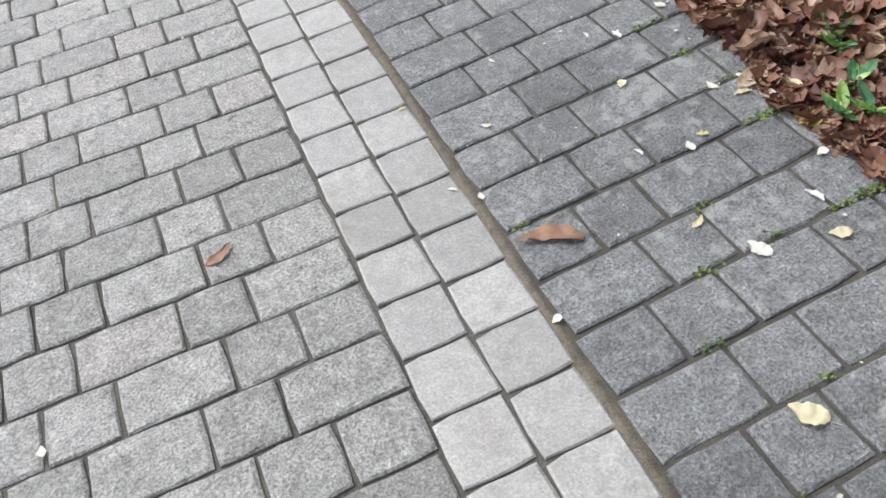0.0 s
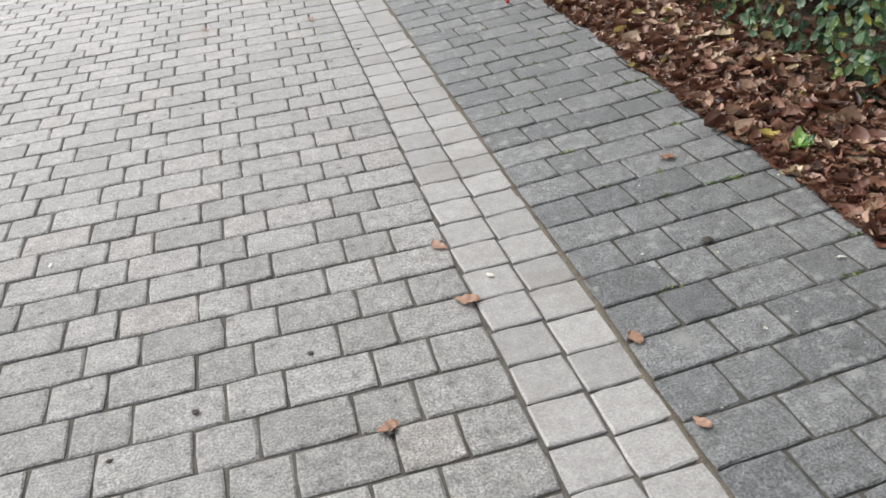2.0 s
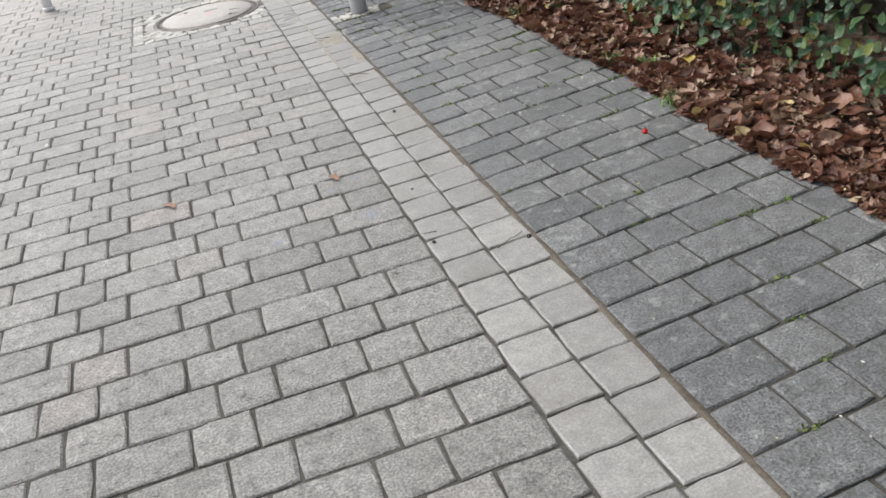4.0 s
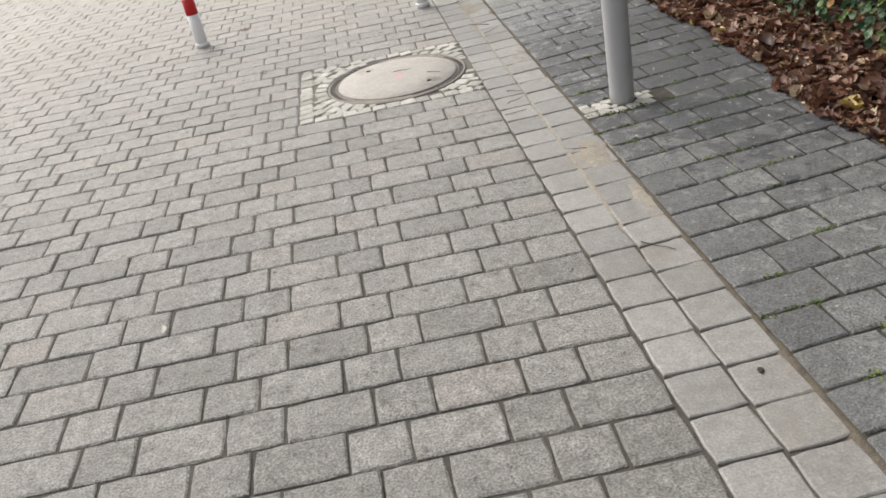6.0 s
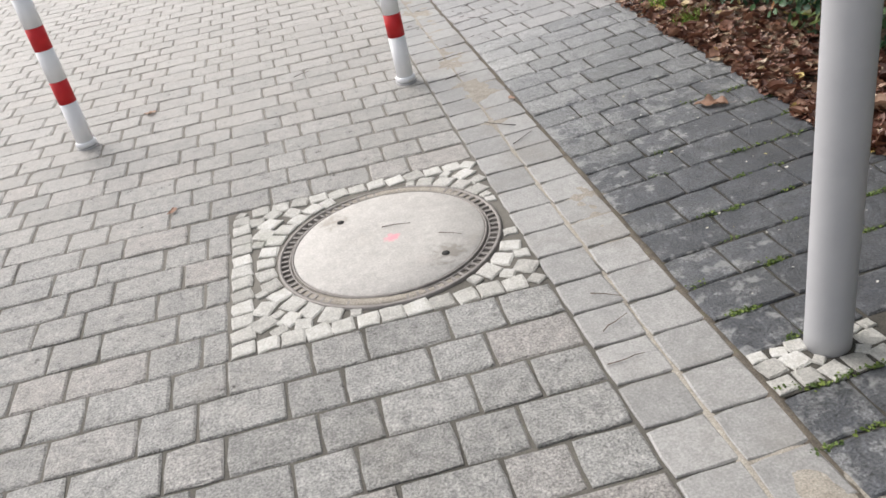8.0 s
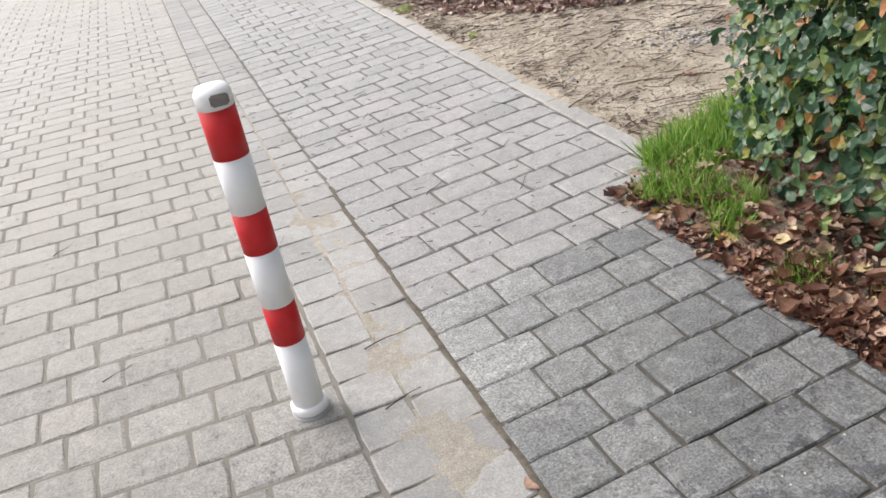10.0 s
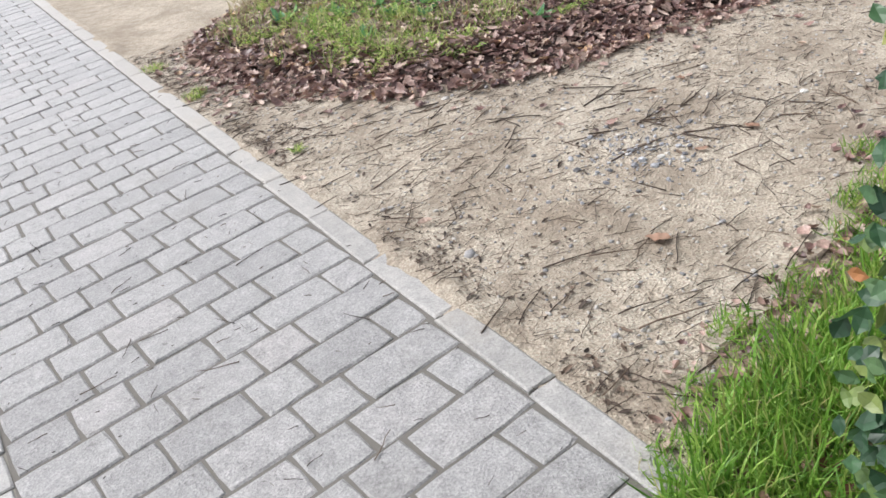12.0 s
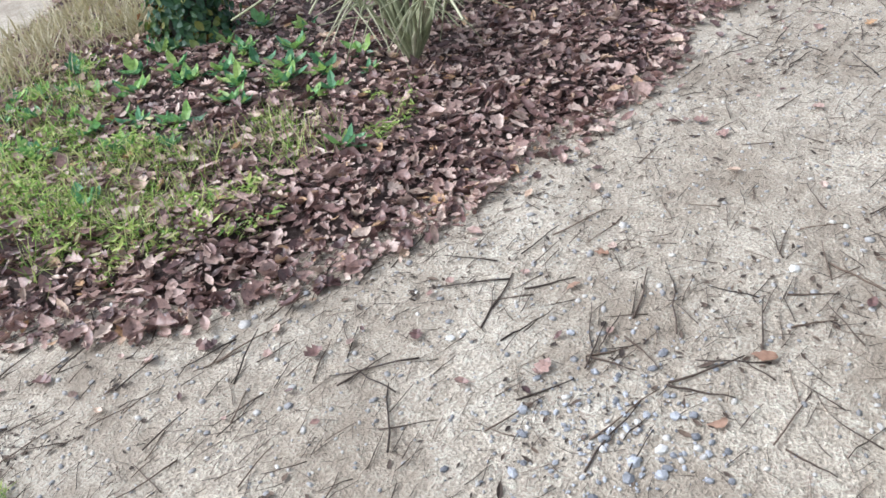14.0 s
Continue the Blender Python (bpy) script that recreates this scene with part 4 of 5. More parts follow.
for k in range(nb):
    y = g0 + 0.040 + k * step
    bm = bmesh.new()
    x0, x1 = (0.044, 0.298) if k % 3 else (0.034, 0.300)
    box(bm, x0, x1, y + 0.003, y + step - 0.011, -0.05, -0.004 + 0.001 * (k % 2), 0.002)
    part("bar", bm, GRATE_IRON, gr)
# shallow black floor stands for the shade of a deeper pit
bm = bmesh.new()
box(bm, 0.03, 0.30, g0 + 0.03, g1 - 0.03, -0.072, -0.062)
part("sump", bm, HOLLOW_SHADE, gr, "shallow sump floor, painted black for the shade below the bars")
bm = bmesh.new()
box(bm, 0.06, 0.072, g0 + 0.012, g0 + 0.05, -0.01, 0.003, 0.003)
part("hinge_lug", bm, GALV, gr)

# manhole cover
cx, cy = COVER
mc = thing("manhole_cover", "round concrete-filled manhole cover in a ribbed iron ring", "manhole cover", at=(cx, cy, float(lie(cx))))
mc.matrix_basis = pose(cx, cy, float(lie(cx)), 0, math.degrees(FALL), 0)
lid = part("lid", spun([(0.338, -0.05), (0.338, 0.006), (0.334, 0.010), (0.15, 0.012), (0.0, 0.0125)], 72), LID, mc, "pale concrete lid")
part("lid_rim", spun([(0.3395, -0.05), (0.3395, 0.009), (0.346, 0.007), (0.346, -0.05)], 72), IRON, mc, "thin iron lid rim")
part("outer_ring", spun([(0.384, -0.05), (0.384, 0.006), (0.396, 0.004), (0.396, -0.05)], 72), IRON, mc)
part("inner_ring", spun([(0.350, -0.05), (0.350, 0.002), (0.357, 0.002), (0.357, -0.05)], 72), IRON, mc)
bed = spun([(0.346, -0.05), (0.346, -0.004), (0.365, -0.004), (0.384, -0.004), (0.384, -0.05)], 72)
for v in bed.verts:  # silt lies deepest on the two sides where wheels cross
    if v.co.z > -0.02:
        a = math.atan2(v.co.y, v.co.x)
        v.co.z = -0.007 + 0.012 * max(0.0, abs(math.sin(a + 0.35)) - 0.45) / 0.55 + 0.002 * noise.noise(v.co * 30)
part("ring_bed", bed, SILT, mc, "silt lying between the ribs")
bm = bmesh.new()
box(bm, -0.0065, 0.0065, 0.356, 0.3845, -0.03, 0.004, 0.002)
rib = bpy.data.meshes.new("rib")
bm.to_mesh(rib)
bm.free()
rib.materials.append(IRON)
for k in range(72):
    part("rib", rib, IRON, mc, m=pose(0, 0, 0, 0, 0, k * 5))
# a black disc on the lid stands for the shade in each hole
for a in (127, -49):
    bm = spun([(0.013, 0.0), (0.013, 0.0128), (0.0, 0.0128)], 16)
    part("lift_hole", bm, HOLLOW_SHADE, lid, "small black disc painting the shade in a lifting hole", pose(0.25 * math.cos(radians(a)), 0.25 * math.sin(radians(a)), 0.0005))

# ---- fallen leaves on the paving, one by one ----
def crisp_leaf(r, width=0.5, roll=0.5, wave=0.05):
    """A dry leaf lying almost flat, its rims rolled up here and there, with a thin stalk."""
    t = np.linspace(0, 1, 11)
    half = width / 2 * np.sin(np.pi * np.clip(t, 0.02, 0.985) ** 0.85) ** 0.75 * r.uniform(0.72, 1.12, 11)
    bend = r.normal(0, 0.12) * (t - 0.5) ** 2 * 4
    across = np.linspace(-1, 1, 7)
    lift = roll * r.uniform(0.1, 1.0, 2)
    v = []
    for k in range(11):
        for a in across:
            side = lift[0] if a < 0 else lift[1]
            v.append((a * half[k] * (1 - 0.25 * side * abs(a)) + bend[k], t[k] - 0.5, side * half[k] * a * a * (0.6 + 0.5 * math.sin(k * 1.3 + side * 9)) + r.normal(0, wave * 0.3) + 0.05 * abs(math.sin(k * 0.9))))
    f = [(k * 7 + j, k * 7 + j + 1, k * 7 + j + 8, k * 7 + j + 7) for k in range(10) for j in range(6)]
    o = len(v)
    v += [(-0.008, -0.47, 0.03), (0.008, -0.47, 0.03), (0.03, -0.78, 0.01), (0.018, -0.78, 0.01)]
    return np.array(v), f + [(o, o + 1, o + 2, o + 3)]


BIG = [crisp_leaf(rng, w, q) for w, q in ((0.5, 0.7), (0.75, 0.5), (0.42, 1.0), (0.62, 0.8))]


def fallen(x, y, size, label, mat, shape=0, rz=0.0, z=0.006):
    v, f = BIG[shape % 4]
    me = mesh_from("leaf", v * size, f, mat, True)
    return thing("leaf", label, "leaf", "single leaves on the paving", data=me, at=(x, y, z + float(lie(x)) if x < 1.5 else 0.02), rz=rz)


DRY = leaf_mat("orange_brown_dry_leaf", [(0, (0.27, 0.15, 0.095)), (1, (0.42, 0.27, 0.19))], 0.6, 0.15)
for x, y, s, k, rz in [(-0.037, 2.984, 0.08, 0, 20), (-0.022, 2.646, 0.08, 1, 70), (-0.345, 2.195, 0.06, 5, 110), (-0.828, 6.09, 0.085, 2, 40), (0.966, 9.82, 0.13, 3, 60), (-0.287, -0.143, 0.085, 2, 300), (0.438, -0.480, 0.15, 2, 65), (0.305, 10.44, 0.05, 8, 10), (-1.44, 11.43, 0.07, 1, 80), (-1.226, 10.125, 0.06, 0, 150), (2.179, 12.466, 0.075, 21, 40), (2.96, 12.76, 0.06, 21, 20), (3.0, 13.3, 0.05, 18, 70), (3.17, 13.3, 0.045, 19, 10), (2.71, 12.77, 0.05, 20, 50), (1.0, 1.6, 0.08, 3, 10), (0.91, 1.50, 0.07, 6, 45), (-1.38, 1.85, 0.05, 4, 0), (-0.82, 0.68, 0.04, 7, 60), (0.37, 1.95, 0.05, 5, 30), (0.36, 2.3, 0.06, 9, 0), (0.9, 3.2, 0.06, 5, 75), (0.32, 1.05, 0.07, 4, 80), (-0.17, 5.91, 0.07, 3, 20), (-0.8, 2.0, 0.04, 5, 30), (-0.5, 1.9, 0.035, 6, 0)]:
    fallen(x, y, s, "curled orange-brown dry leaf lying on the ground", DRY, k, rz)
for x, y, s, k, rz in [(-1.42, 7.29, 0.05, 6, 10), (1.217, 11.5, 0.10, 4, 70), (0.8, -0.75, 0.06, 5, 20), (0.35, -0.28, 0.025, 5, 0), (0.30, -0.22, 0.028, 6, 50), (0.30, 0.15, 0.022, 7, 90), (0.34, -0.7, 0.028, 5, 120), (0.47, -0.05, 0.03, 8, 60), (0.75, -0.35, 0.03, 6, 20), (0.85, -0.1, 0.035, 5, 150), (0.95, 0.1, 0.04, 7, 10), (0.74, -0.62, 0.045, 6, 300), (1.12, -0.26, 0.055, 5, 40), (1.03, -0.24, 0.04, 8, 20), (1.08, -0.3, 0.05, 6, 80), (0.86, -0.4, 0.035, 5, 0), (0.91, -0.38, 0.03, 7, 60), (1.1, -0.58, 0.035, 5, 110), (1.0, -0.68, 0.05, 6, 20), (0.637, -1.118, 0.075, 1, 40), (0.97, -0.8, 0.05, 9, 70), (0.88, 0.15, 0.03, 6, 0), (1.12, 0.15, 0.04, 5, 30), (1.0, 0.5, 0.05, 6, 0), (1.1, 1.9, 0.06, 5, 0), (1.05, 2.4, 0.03, 6, 70), (0.6, 0.2, 0.025, 6, 200), (-0.75, -0.5, 0.03, 5, 10), (-0.2, 0.9, 0.02, 6, 0), (0.08, 2.75, 0.03, 5, 30), (-1.35, 3.4, 0.03, 7, 0)]:
    fallen(x, y, s, "small pale yellow leaf lying on the pavers", PETAL, k, rz, 0.004)

# a few single twigs on gutter and paving
for x, y, s, rz in [(0.248, 5.042, 0.115, 22), (0.03, 5.25, 0.05, 170), (0.228, 10.007, 0.125, 36), (0.122, 8.835, 0.09, -42), (0.065, 8.554, 0.105, 4), (0.032, 7.964, 0.065, -32), (0.228, 7.13, 0.125, -47), (0.19, 10.2, 0.16, 130), (-0.387, 9.533, 0.105, -13), (-0.22, 9.38, 0.09, -35), (0.1, 8.7, 0.1, 25), (0.2, 8.0, 0.09, 160), (0.15, 10.9, 0.12, 20), (0.2, 11.2, 0.16, 10), (-0.6, 11.5, 0.1, 20), (0.9, 12.9, 0.12, 160), (1.1, 12.3, 0.1, 40), (0.7, 12.1, 0.14, 35), (1.2, 13.4, 0.12, 10), (0.8, 13.6, 0.1, 30), (1.0, 11.9, 0.13, 50), (0.6, 13.1, 0.11, 5), (-0.7, 1.9, 0.06, 50), (-0.8, 12.6, 0.1, 40), (0.6, 14.2, 0.12, 100), (1.3, 12.8, 0.09, 120), (1.2, 14.1, 0.1, 70)]:
    v, f = STICKS[int(abs(x * 37 + y * 11)) % 10]
    thing("twig", "thin dark dry twig lying on the paving", "twig", "single twigs on the paving", data=mesh_from("twig", v * (s, s, 0.14), f, TWIG, True), at=(x, y, (0.017 if math.hypot(x - COVER[0], y - COVER[1]) < 0.34 else 0.004) + float(lie(x))), rz=rz)
n = 300
bx, by = rng.uniform(0.0, 1.5, n), rng.uniform(11.2, 15.8, n)
thing("paving_twigs", "sparse fine twigs blown onto the pavers", "twigs", kind="stuff",
      data=strew("paving_twigs", STICKS, np.c_[bx, by, lie(bx) + 0.003], turns(n, 0.02, rng), np.c_[(q := np.clip(rng.gamma(1.6, 0.015, n), 0.010, 0.09)), q, np.full(n, 0.13)], TWIG, rng, True))
n = 420
bx, by = np.r_[rng.uniform(0.36, 1.2, n // 2), rng.uniform(0.6, 1.2, n - n // 2)], np.r_[rng.uniform(-2, 11, n // 2), rng.uniform(5.5, 10.2, n - n // 2)]
thing("petal_crumbs", "tiny pale leaf crumbs on the damp pavers", "debris", kind="stuff",
      data=strew("petal_crumbs", SMALL_LEAVES, np.c_[bx, by, lie(bx) + 0.003], turns(n, 0.1, rng), rng.gamma(2.5, 0.002, (n, 1)) + 0.003, PETAL, rng))


n = 1500
q = rng.integers(-40, 34, n)
mx = rng.uniform(0.36, 1.27, n)
my = foot_line(q, mx) + rng.normal(0, 0.003, n)
near = rng.uniform(0, 1, n) < np.clip(0.10 + 0.6 * np.exp(-((mx - 0.8) / 0.4) ** 2 - ((my - 8.2) / 1.3) ** 2) + 0.55 * (mx > 1.0), 0, 1)
near &= wavy(mx, my, 3.1, 4) > 0.05
MOSSY = [(0.404, 8.602), (0.339, 8.10), (0.607, 8.762), (0.664, 9.079), (0.623, 8.772), (0.43, 8.60), (0.451, 8.602), (0.483, 8.455), (0.43, 8.275), (0.36, 8.30)]
mx, my = np.r_[mx[near], np.repeat([p[0] for p in MOSSY], 3)], np.r_[my[near], np.repeat([p[1] for p in MOSSY], 3)]
k = np.repeat(np.arange(len(mx)), 14)
thing("joint_moss", "small green moss and seedlings in the paving joints", "moss", kind="stuff",
      data=strew("joint_moss", SMALL_LEAVES, np.c_[mx[k] + rng.normal(0, 0.018, len(k)), my[k] + rng.normal(0, 0.006, len(k)), lie(mx[k]) + rng.uniform(-0.004, 0.006, len(k))], turns(len(k), 0.7, rng), rng.uniform(0.006, 0.014, (len(k), 1)), MOSS, rng))
for x, y in [(1.36, -0.32), (1.2, -0.52), (1.26, -0.55), (1.29, -0.44), (1.4, -0.25), (1.34, 0.2), (1.5, 0.02), (1.42, 0.42), (1.75, 2.3), (1.6, 3.6), (1.5, 4.4), (1.38, 7.1), (1.33, 6.0), (1.3, 3.0)]:
    thing("weed_plant", "small green seedling at the edge of the leaf litter", "weed", "weeds in the bed", data=SEEDLINGS[int(y * 10) % 4], at=(x, y, 0.045), rz=float(rng.uniform(0, 360)))


for x, y, d in [(0.761, 2.643, 0.04), (-0.826, 2.43, 0.025), (-1.038, 2.321, 0.022), (-0.504, 2.569, 0.02), (-0.344, 2.183, 0.035), (0.025, 5.185, 0.02), (0.077, 5.618, 0.012), (0.239, 6.454, 0.024), (0.308, 5.03, 0.026)]:
    v, f = pebble_shape(rng)
    thing("clod", "small dark clod of earth on the paving", "clod", "clods on the paving", data=mesh_from("clod", v * (d, d, d * 0.6), f, BARK), at=(x, y, float(lie(x)) + d * 0.15), rz=float(rng.uniform(0, 360)))
berry = thing("berry", "single small red berry lying on the pavers", "berry", at=(0.982, 5.447, float(lie(0.982))))
part("flesh", spun([(0.001, 0.0), (0.008, 0.002), (0.0115, 0.009), (0.009, 0.017), (0.0, 0.02)], 14), RED, berry)
part("calyx", spun([(0.003, 0.019), (0.002, 0.024), (0.0, 0.0245)], 8), BARK, berry, "dark withered tip")


# ---- silt and grime on the gutter ----
def silt_z(x, y):
    bank = lambda cx, cy, wx, wy: np.exp(-((x - cx) / wx) ** 2 - ((y - cy) / wy) ** 2)
    rough = 0.5 * wavy(x, y, 2.6, 2) + 0.5 * wavy(x, y, 8, 4) + 0.3 * wavy(x, y, 27, 6)
    cover = np.maximum.reduce([bank(0.26, 7.98, 0.12, 0.36), bank(0.30, 7.3, 0.06, 0.5), bank(0.27, 9.3, 0.10, 0.4), 0.9 * np.exp(-((x - 0.2) / 0.2) ** 2) * np.clip((y - 9.6) / 0.9, 0, 1) * np.clip((13.8 - y) / 1.5, 0, 1), 0.85 * np.exp(-((x - 0.164) / 0.016) ** 2) * np.clip((y - 6.6) / 0.8, 0, 1)])
    return lie(x) - 0.015 + cover * (0.0165 + 0.0115 * rough)


thing("gutter_silt", "thin beige silt washed over the gutter stones", "silt", kind="structure",
      data=field("gutter_silt", np.arange(-0.10, 0.46, 0.012), np.arange(5.3, 14, 0.012), silt_z, SILT))


def grime_z(x, y):
    c = 0.328 + 0.008 * np.clip(1.5 - y, 0, 1) - 0.010 * (0.3 + wavy(y, y * 0, 1.7, 3))
    return lie(x) - 0.012 + np.exp(-((x - c) / (0.019 + 0.010 * wavy(y, y * 0, 2.3, 8))) ** 2) * (0.0138 + 0.005 * wavy(x, y, 6, 2))


thing("gutter_grime", "mossy brown grime filling the joint beside the gutter", "grime", kind="structure",
      data=field("gutter_grime", np.arange(0.25, 0.40, 0.008), np.arange(-4, 12.5, 0.03), grime_z, GRIME, (0, 0.304, *GRATE)))

# ---- pavers, tiles, setts, kerb stones ----
STONES = {}


def stone_mesh(w, l, mat, k, bev=0.005):
    key = (round(w, 3), round(l, 3), mat.name, k)
    if key not in STONES:
        r = np.random.default_rng(int(w * 1000) * 7 + int(l * 1000) * 3 + k)
        v, f = stone_template(w, l, 0.05, bev, 0.0024, r)
        STONES[key] = mesh_from("paver", v, f, mat)
    return STONES[key]


def joints(first, far, short=(0.172, 0.165)):
    """Joint positions of one course away from the gutter: two short, one long, and so on."""
    seq = [0.252, 0.165] if first == 0 else list(short)
    out, x, long = [0.0], 0.0, True
    while x < far:
        if seq:
            x += seq.pop(0)
        else:
            x, long = x + (0.247 if long else 0.163), not long
        out.append(x)
    return out


GAP = 0.0075
near_left, near_right, far_left, far_right = [], [], [], []
for k in range(-62, 130):
    y0 = ROW0 + k * PITCH
    cyy = y0 + PITCH / 2
    js = joints(k % 2, 9.5)
    for a, b in zip(js, js[1:]):
        x = -(a + b) / 2
        if SETTS[2] < cyy < SETTS[3]:
            a = max(a, -SETTS[0] + 0.002)
            if b - a < 0.05:
                continue
            x = -(a + b) / 2
        s = (x, cyy + lane_skew(cyy) * x, b - a - GAP, PITCH - GAP)
        (near_left if x > -0.62 and 0.3 < cyy < 12.5 else far_left).append(s)
    y0 = foot_line(k, GUTTER)
    cyy = y0 + PITCH / 2
    js = joints(1 - k % 2, 1.5, (0.176, 0.168))
    lim = (kerb_x(cyy) - 0.003 if cyy > 11.45 else BED_X + 0.05)
    edges = [GUTTER + 0.005 + 0.019 * min(1.0, max(0.0, 1.5 - cyy)) + v for v in js]
    if cyy > 11.45:
        edges = [v for v in edges if v < lim - 0.07] + [lim]
    else:
        edges = [v for v in edges if v < lim + 0.26]
    for x0, x1 in zip(edges, edges[1:]):
        if abs(cyy - POLE[1]) < PITCH / 2:
            if x1 < POST_GAP[1] + 0.03:
                continue
            x0 = max(x0, POST_GAP[1])
        x = (x0 + x1) / 2
        s = (x, cyy + float(foot_skew(cyy)) * (x - GUTTER), x1 - x0 - GAP, PITCH - GAP)
        (near_right if -1.2 < cyy < 9.0 else far_right).append(s)


CHALK_SPOTS = [(-0.206, 5.806), (-0.459, 5.516), (-0.115, 5.518)]


def lay(name, label, near, far, mat):
    top = thing(name, label, "pavement", kind="structure")
    r = np.random.default_rng(11)
    for i, (x, y, w, l) in enumerate(near):
        chalked = any(abs(x - a) < w / 2 and abs(y - b) < l / 2 for a, b in CHALK_SPOTS)
        ob = part("paver", stone_mesh(w, l, mat, i % 3), mat, top, "grey paver with faint blue chalk" if chalked else "")
        ob.matrix_basis = pose(x, y, float(lie(x)) + r.normal(0, 0.0012), r.normal(0, 0.4), r.normal(0, 0.35) + math.degrees(FALL) * (1 if x < 0 else -1), r.normal(0, 0.35) + math.degrees(float(foot_skew(y)) if x > 0 else lane_skew(y)))
    pcs = []
    for x, y, w, l in far:
        v, f = stone_template(w, l, 0.04, 0.005, 0.0024, r)
        v = v + np.c_[np.zeros((len(v), 2)), v[:, :2] @ (r.normal(0, 0.007, 2) + (-FALL if x < 0 else FALL, 0))]
        v[:, 1] += v[:, 0] * (float(foot_skew(y)) if x > 0 else lane_skew(y))
        v = v + (x, y, float(lie(x)) + r.normal(0, 0.0012))
        pcs.append((v, f))
    tagged(part("pavers_beyond", joined("pavers_beyond", pcs, mat), mat, top), kind="stuff")


lay("carriageway_paving", "grey concrete block paving laid in straight courses", near_left, far_left, PAVER)
lay("footway_paving", "grey concrete block paving beside the bed, darkened for damp and hedge shade", near_right, [s for s in far_right if s[1] < 11.3], PAVER_DAMP_SHADE)
lay("footway_paving_beyond", "pale grey concrete block paving beside the kerb", [s for s in far_right if 11.3 <= s[1] < 14.2], [s for s in far_right if s[1] >= 14.2], PAVER_PATH)

gut = thing("gutter", "two rows of smooth square concrete gutter stones", "gutter", kind="structure")
r = np.random.default_rng(5)
runs, y = [(0.996, GRATE[0])], 0.996
while y > -6:
    runs.append((y - 0.1635, y))
    y -= 0.1635
cuts = [GRATE[1], 1.718, 1.862, 2.005, 2.162, 2.32] + [2.32 + k * (4.40 - 2.32) / 13 for k in range(1, 13)]
runs += list(zip(cuts, cuts[1:])) + [(cuts[-1], 4.40)]
y = 4.40
while y < 22:
    runs.append((y, y + 0.1627))
    y += 0.1627
for k, (a, b) in enumerate(runs):
    for x in (0.083, 0.245):
        ob = part("gutter_stone", stone_mesh(0.156, b - a - 0.006, TILE, (k * 2 + int(x * 10)) % 4, 0.0035), TILE, gut)
        ob.matrix_basis = pose(x, (a + b) / 2 - (0.012 if x > 0.2 else 0), r.normal(0, 0.001), r.normal(0, 0.3), r.normal(0, 0.3) + (0.8 if x < 0.15 else -0.8), r.normal(0, 0.3))

kb = thing("kerb", "low pale concrete edging kerb along the paving", "kerb", kind="structure")
r = np.random.default_rng(9)
for k in range(-2, 40):
    y = 12.62 + 0.428 * k
    me = stone_mesh(0.09, 0.423, KERB, k % 3, 0.005)
    ob = part("kerb_stone", me, KERB, kb)
    ob.matrix_basis = pose(kerb_x(y) + 0.047, y + 0.214, 0.029 + r.normal(0, 0.0015), r.normal(0, 0.2), r.normal(0, 0.6), r.normal(0, 0.35))

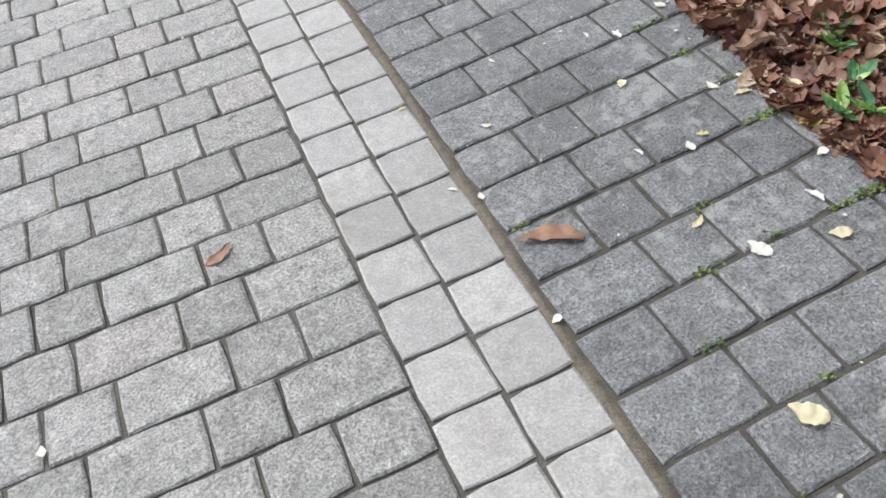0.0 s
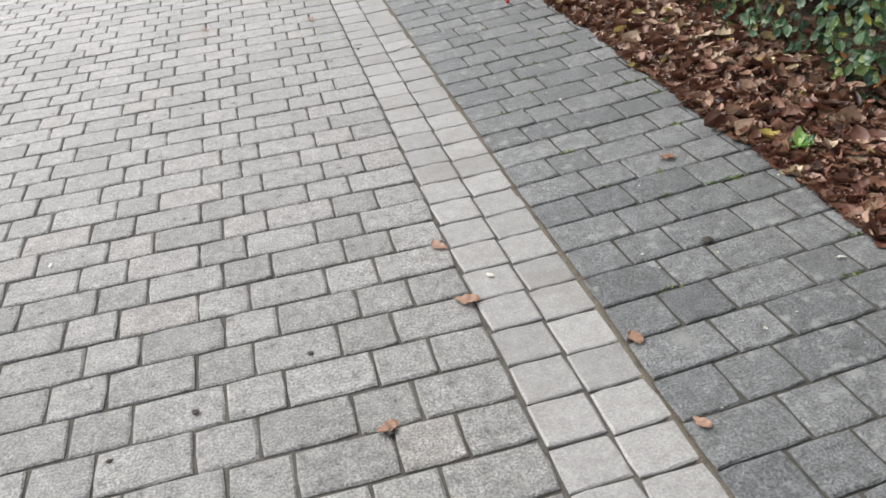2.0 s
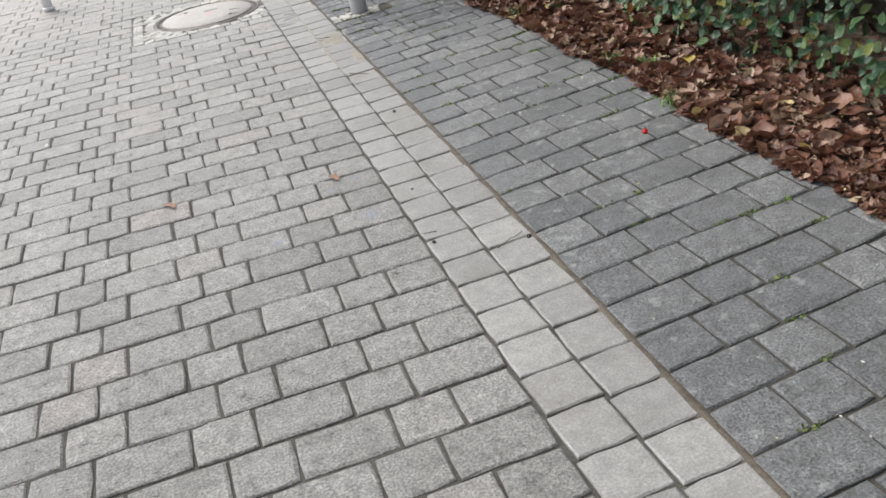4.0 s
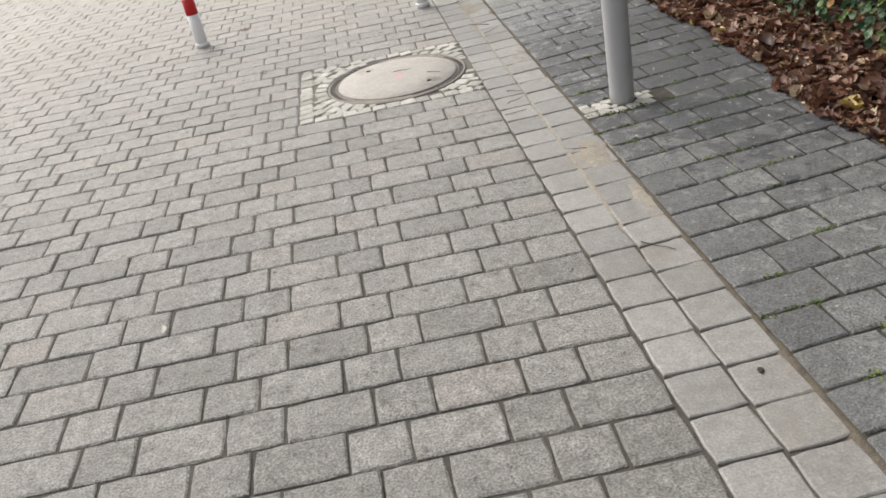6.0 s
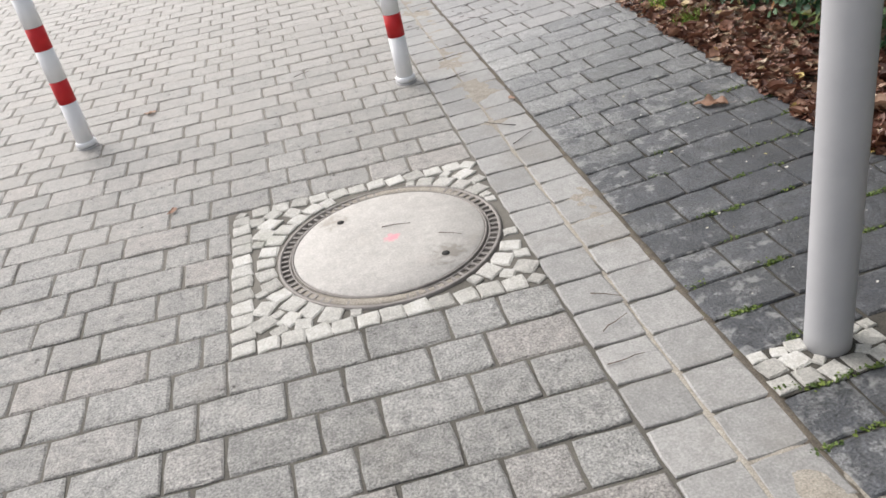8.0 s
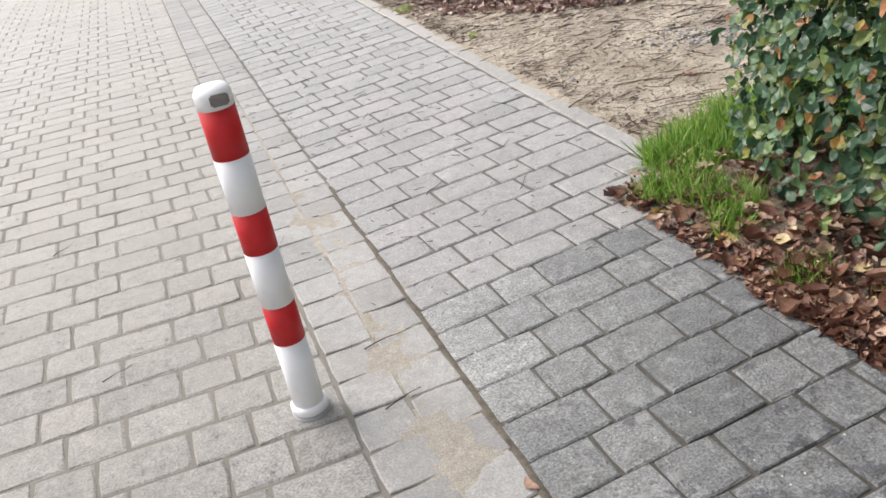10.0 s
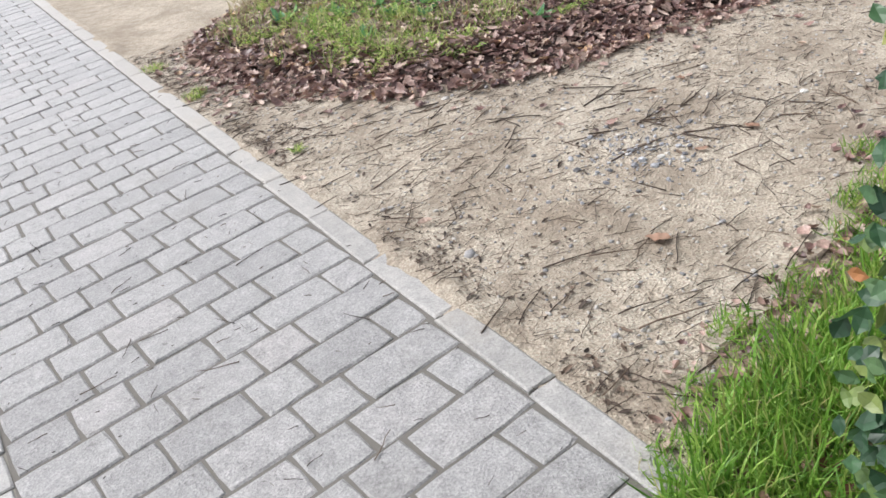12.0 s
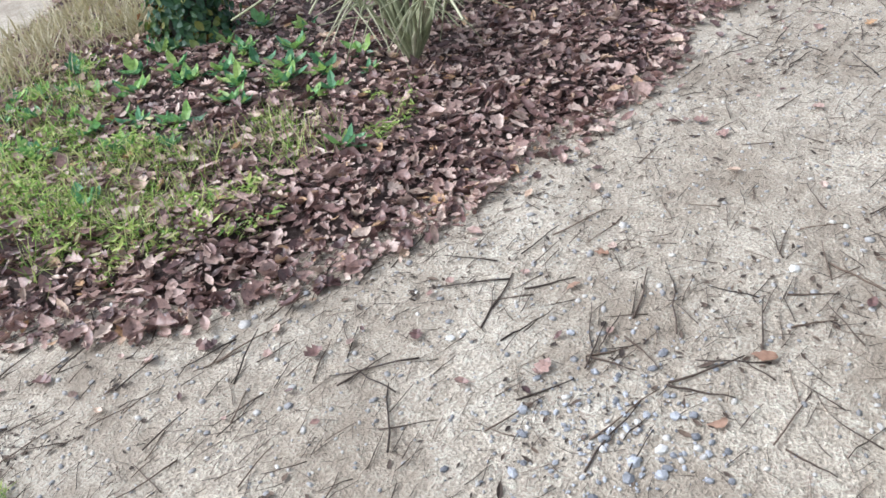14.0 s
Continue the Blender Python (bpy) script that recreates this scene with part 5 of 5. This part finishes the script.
# granite setts round the manhole and the post
def setts(name, label, x0, x1, y0, y1, size, hole, rad, seed, bedding, edged):
    """Setts packed by hand: straight border rows, a ring round the hole, then whatever fits between."""
    r = np.random.default_rng(seed)
    top = thing(name, label, "setts", kind="structure")
    part("sett_bedding", field("sett_bedding", np.linspace(x0, x1, 24), np.linspace(y0, y1, 24), lambda x, y: lie(x) - (0.004 if edged else 0.002) + 0.003 * wavy(x, y, 9), bedding), bedding, top)
    shapes = [mesh_from("sett", *stone_template(1, 1, 0.9, 0.07, 0.05, r), COBBLE) for _ in range(8)]
    laid = []

    def put(x, y, w, l, turn):
        q = max(w, l) / 2
        if not (x0 + q * 0.8 < x < x1 - q * 0.8 and y0 + q * 0.8 < y < y1 - q * 0.8) or math.hypot(x - hole[0], y - hole[1]) < rad + q * 0.95:
            return
        if any(math.hypot(x - a, y - b) < 0.47 * (max(w, l) + c) for a, b, c in laid):
            return
        laid.append((x, y, max(w, l)))
        ob = part("sett", shapes[len(laid) % 8], COBBLE, top)
        ob.matrix_basis = pose(x, y + (lane_skew(y) * (x + 0.1) if edged else 0), float(lie(x)) + 0.003 + r.normal(0, 0.0015), r.normal(0, 1.4), r.normal(0, 1.4), turn) @ Matrix.Diagonal((w, l, 0.055, 1))

    if edged:
        for k in range(int((y1 - y0) / size)):
            put(x0 + size * 0.5, y0 + (k + 0.5) * size, size * r.uniform(0.86, 0.98), size * r.uniform(0.84, 0.94), r.normal(0, 3))
        for k in range(int((x1 - x0) / size)):
            put(x0 + (k + 0.5) * size, y1 - size * 0.5, size * r.uniform(0.88, 0.98), size * r.uniform(0.84, 0.96), r.normal(0, 4))
            put(x0 + (k + 0.5) * size, y0 + size * 0.5, size * r.uniform(0.88, 0.98), size * r.uniform(0.84, 0.96), r.normal(0, 4))
        count = int(2 * math.pi * (rad + size * 0.55) / (size * 1.02))
        for k in range(count):
            a = 2 * math.pi * k / count
            put(hole[0] + (rad + size * 0.52) * math.cos(a), hole[1] + (rad + size * 0.52) * math.sin(a), size * r.uniform(0.85, 0.97), size * r.uniform(0.82, 0.95), math.degrees(a) + r.normal(0, 6))
    else:
        for k in range(5):
            for j in range(3):
                put(x0 + (k + 0.5) * size * 1.02 + j * 0.006, y0 + (j + 0.5) * size * 1.02 + r.normal(0, 0.003), size * r.uniform(0.88, 1.0), size * r.uniform(0.86, 0.98), r.normal(8, 8))
    for s in (1.0, 0.9, 0.78, 0.66, 0.54):
        for _ in range(1200):
            x, y = r.uniform(x0, x1), r.uniform(y0, y1)
            put(x, y, size * s, size * s * r.uniform(0.82, 1.0), math.degrees(math.atan2(y - hole[1], x - hole[0])) + r.normal(0, 14))
    return top


setts("manhole_setts", "pale small granite setts packed round the manhole cover", *SETTS, 0.077, COVER, 0.398, 3, JOINT, True)
setts("post_setts", "few pale granite setts packed round the post foot", POST_GAP[0], POST_GAP[1] - 0.07, POLE[1] - 0.125, POLE[1] + 0.042, 0.064, POLE, 0.05, 4, JOINT_DAMP, False)
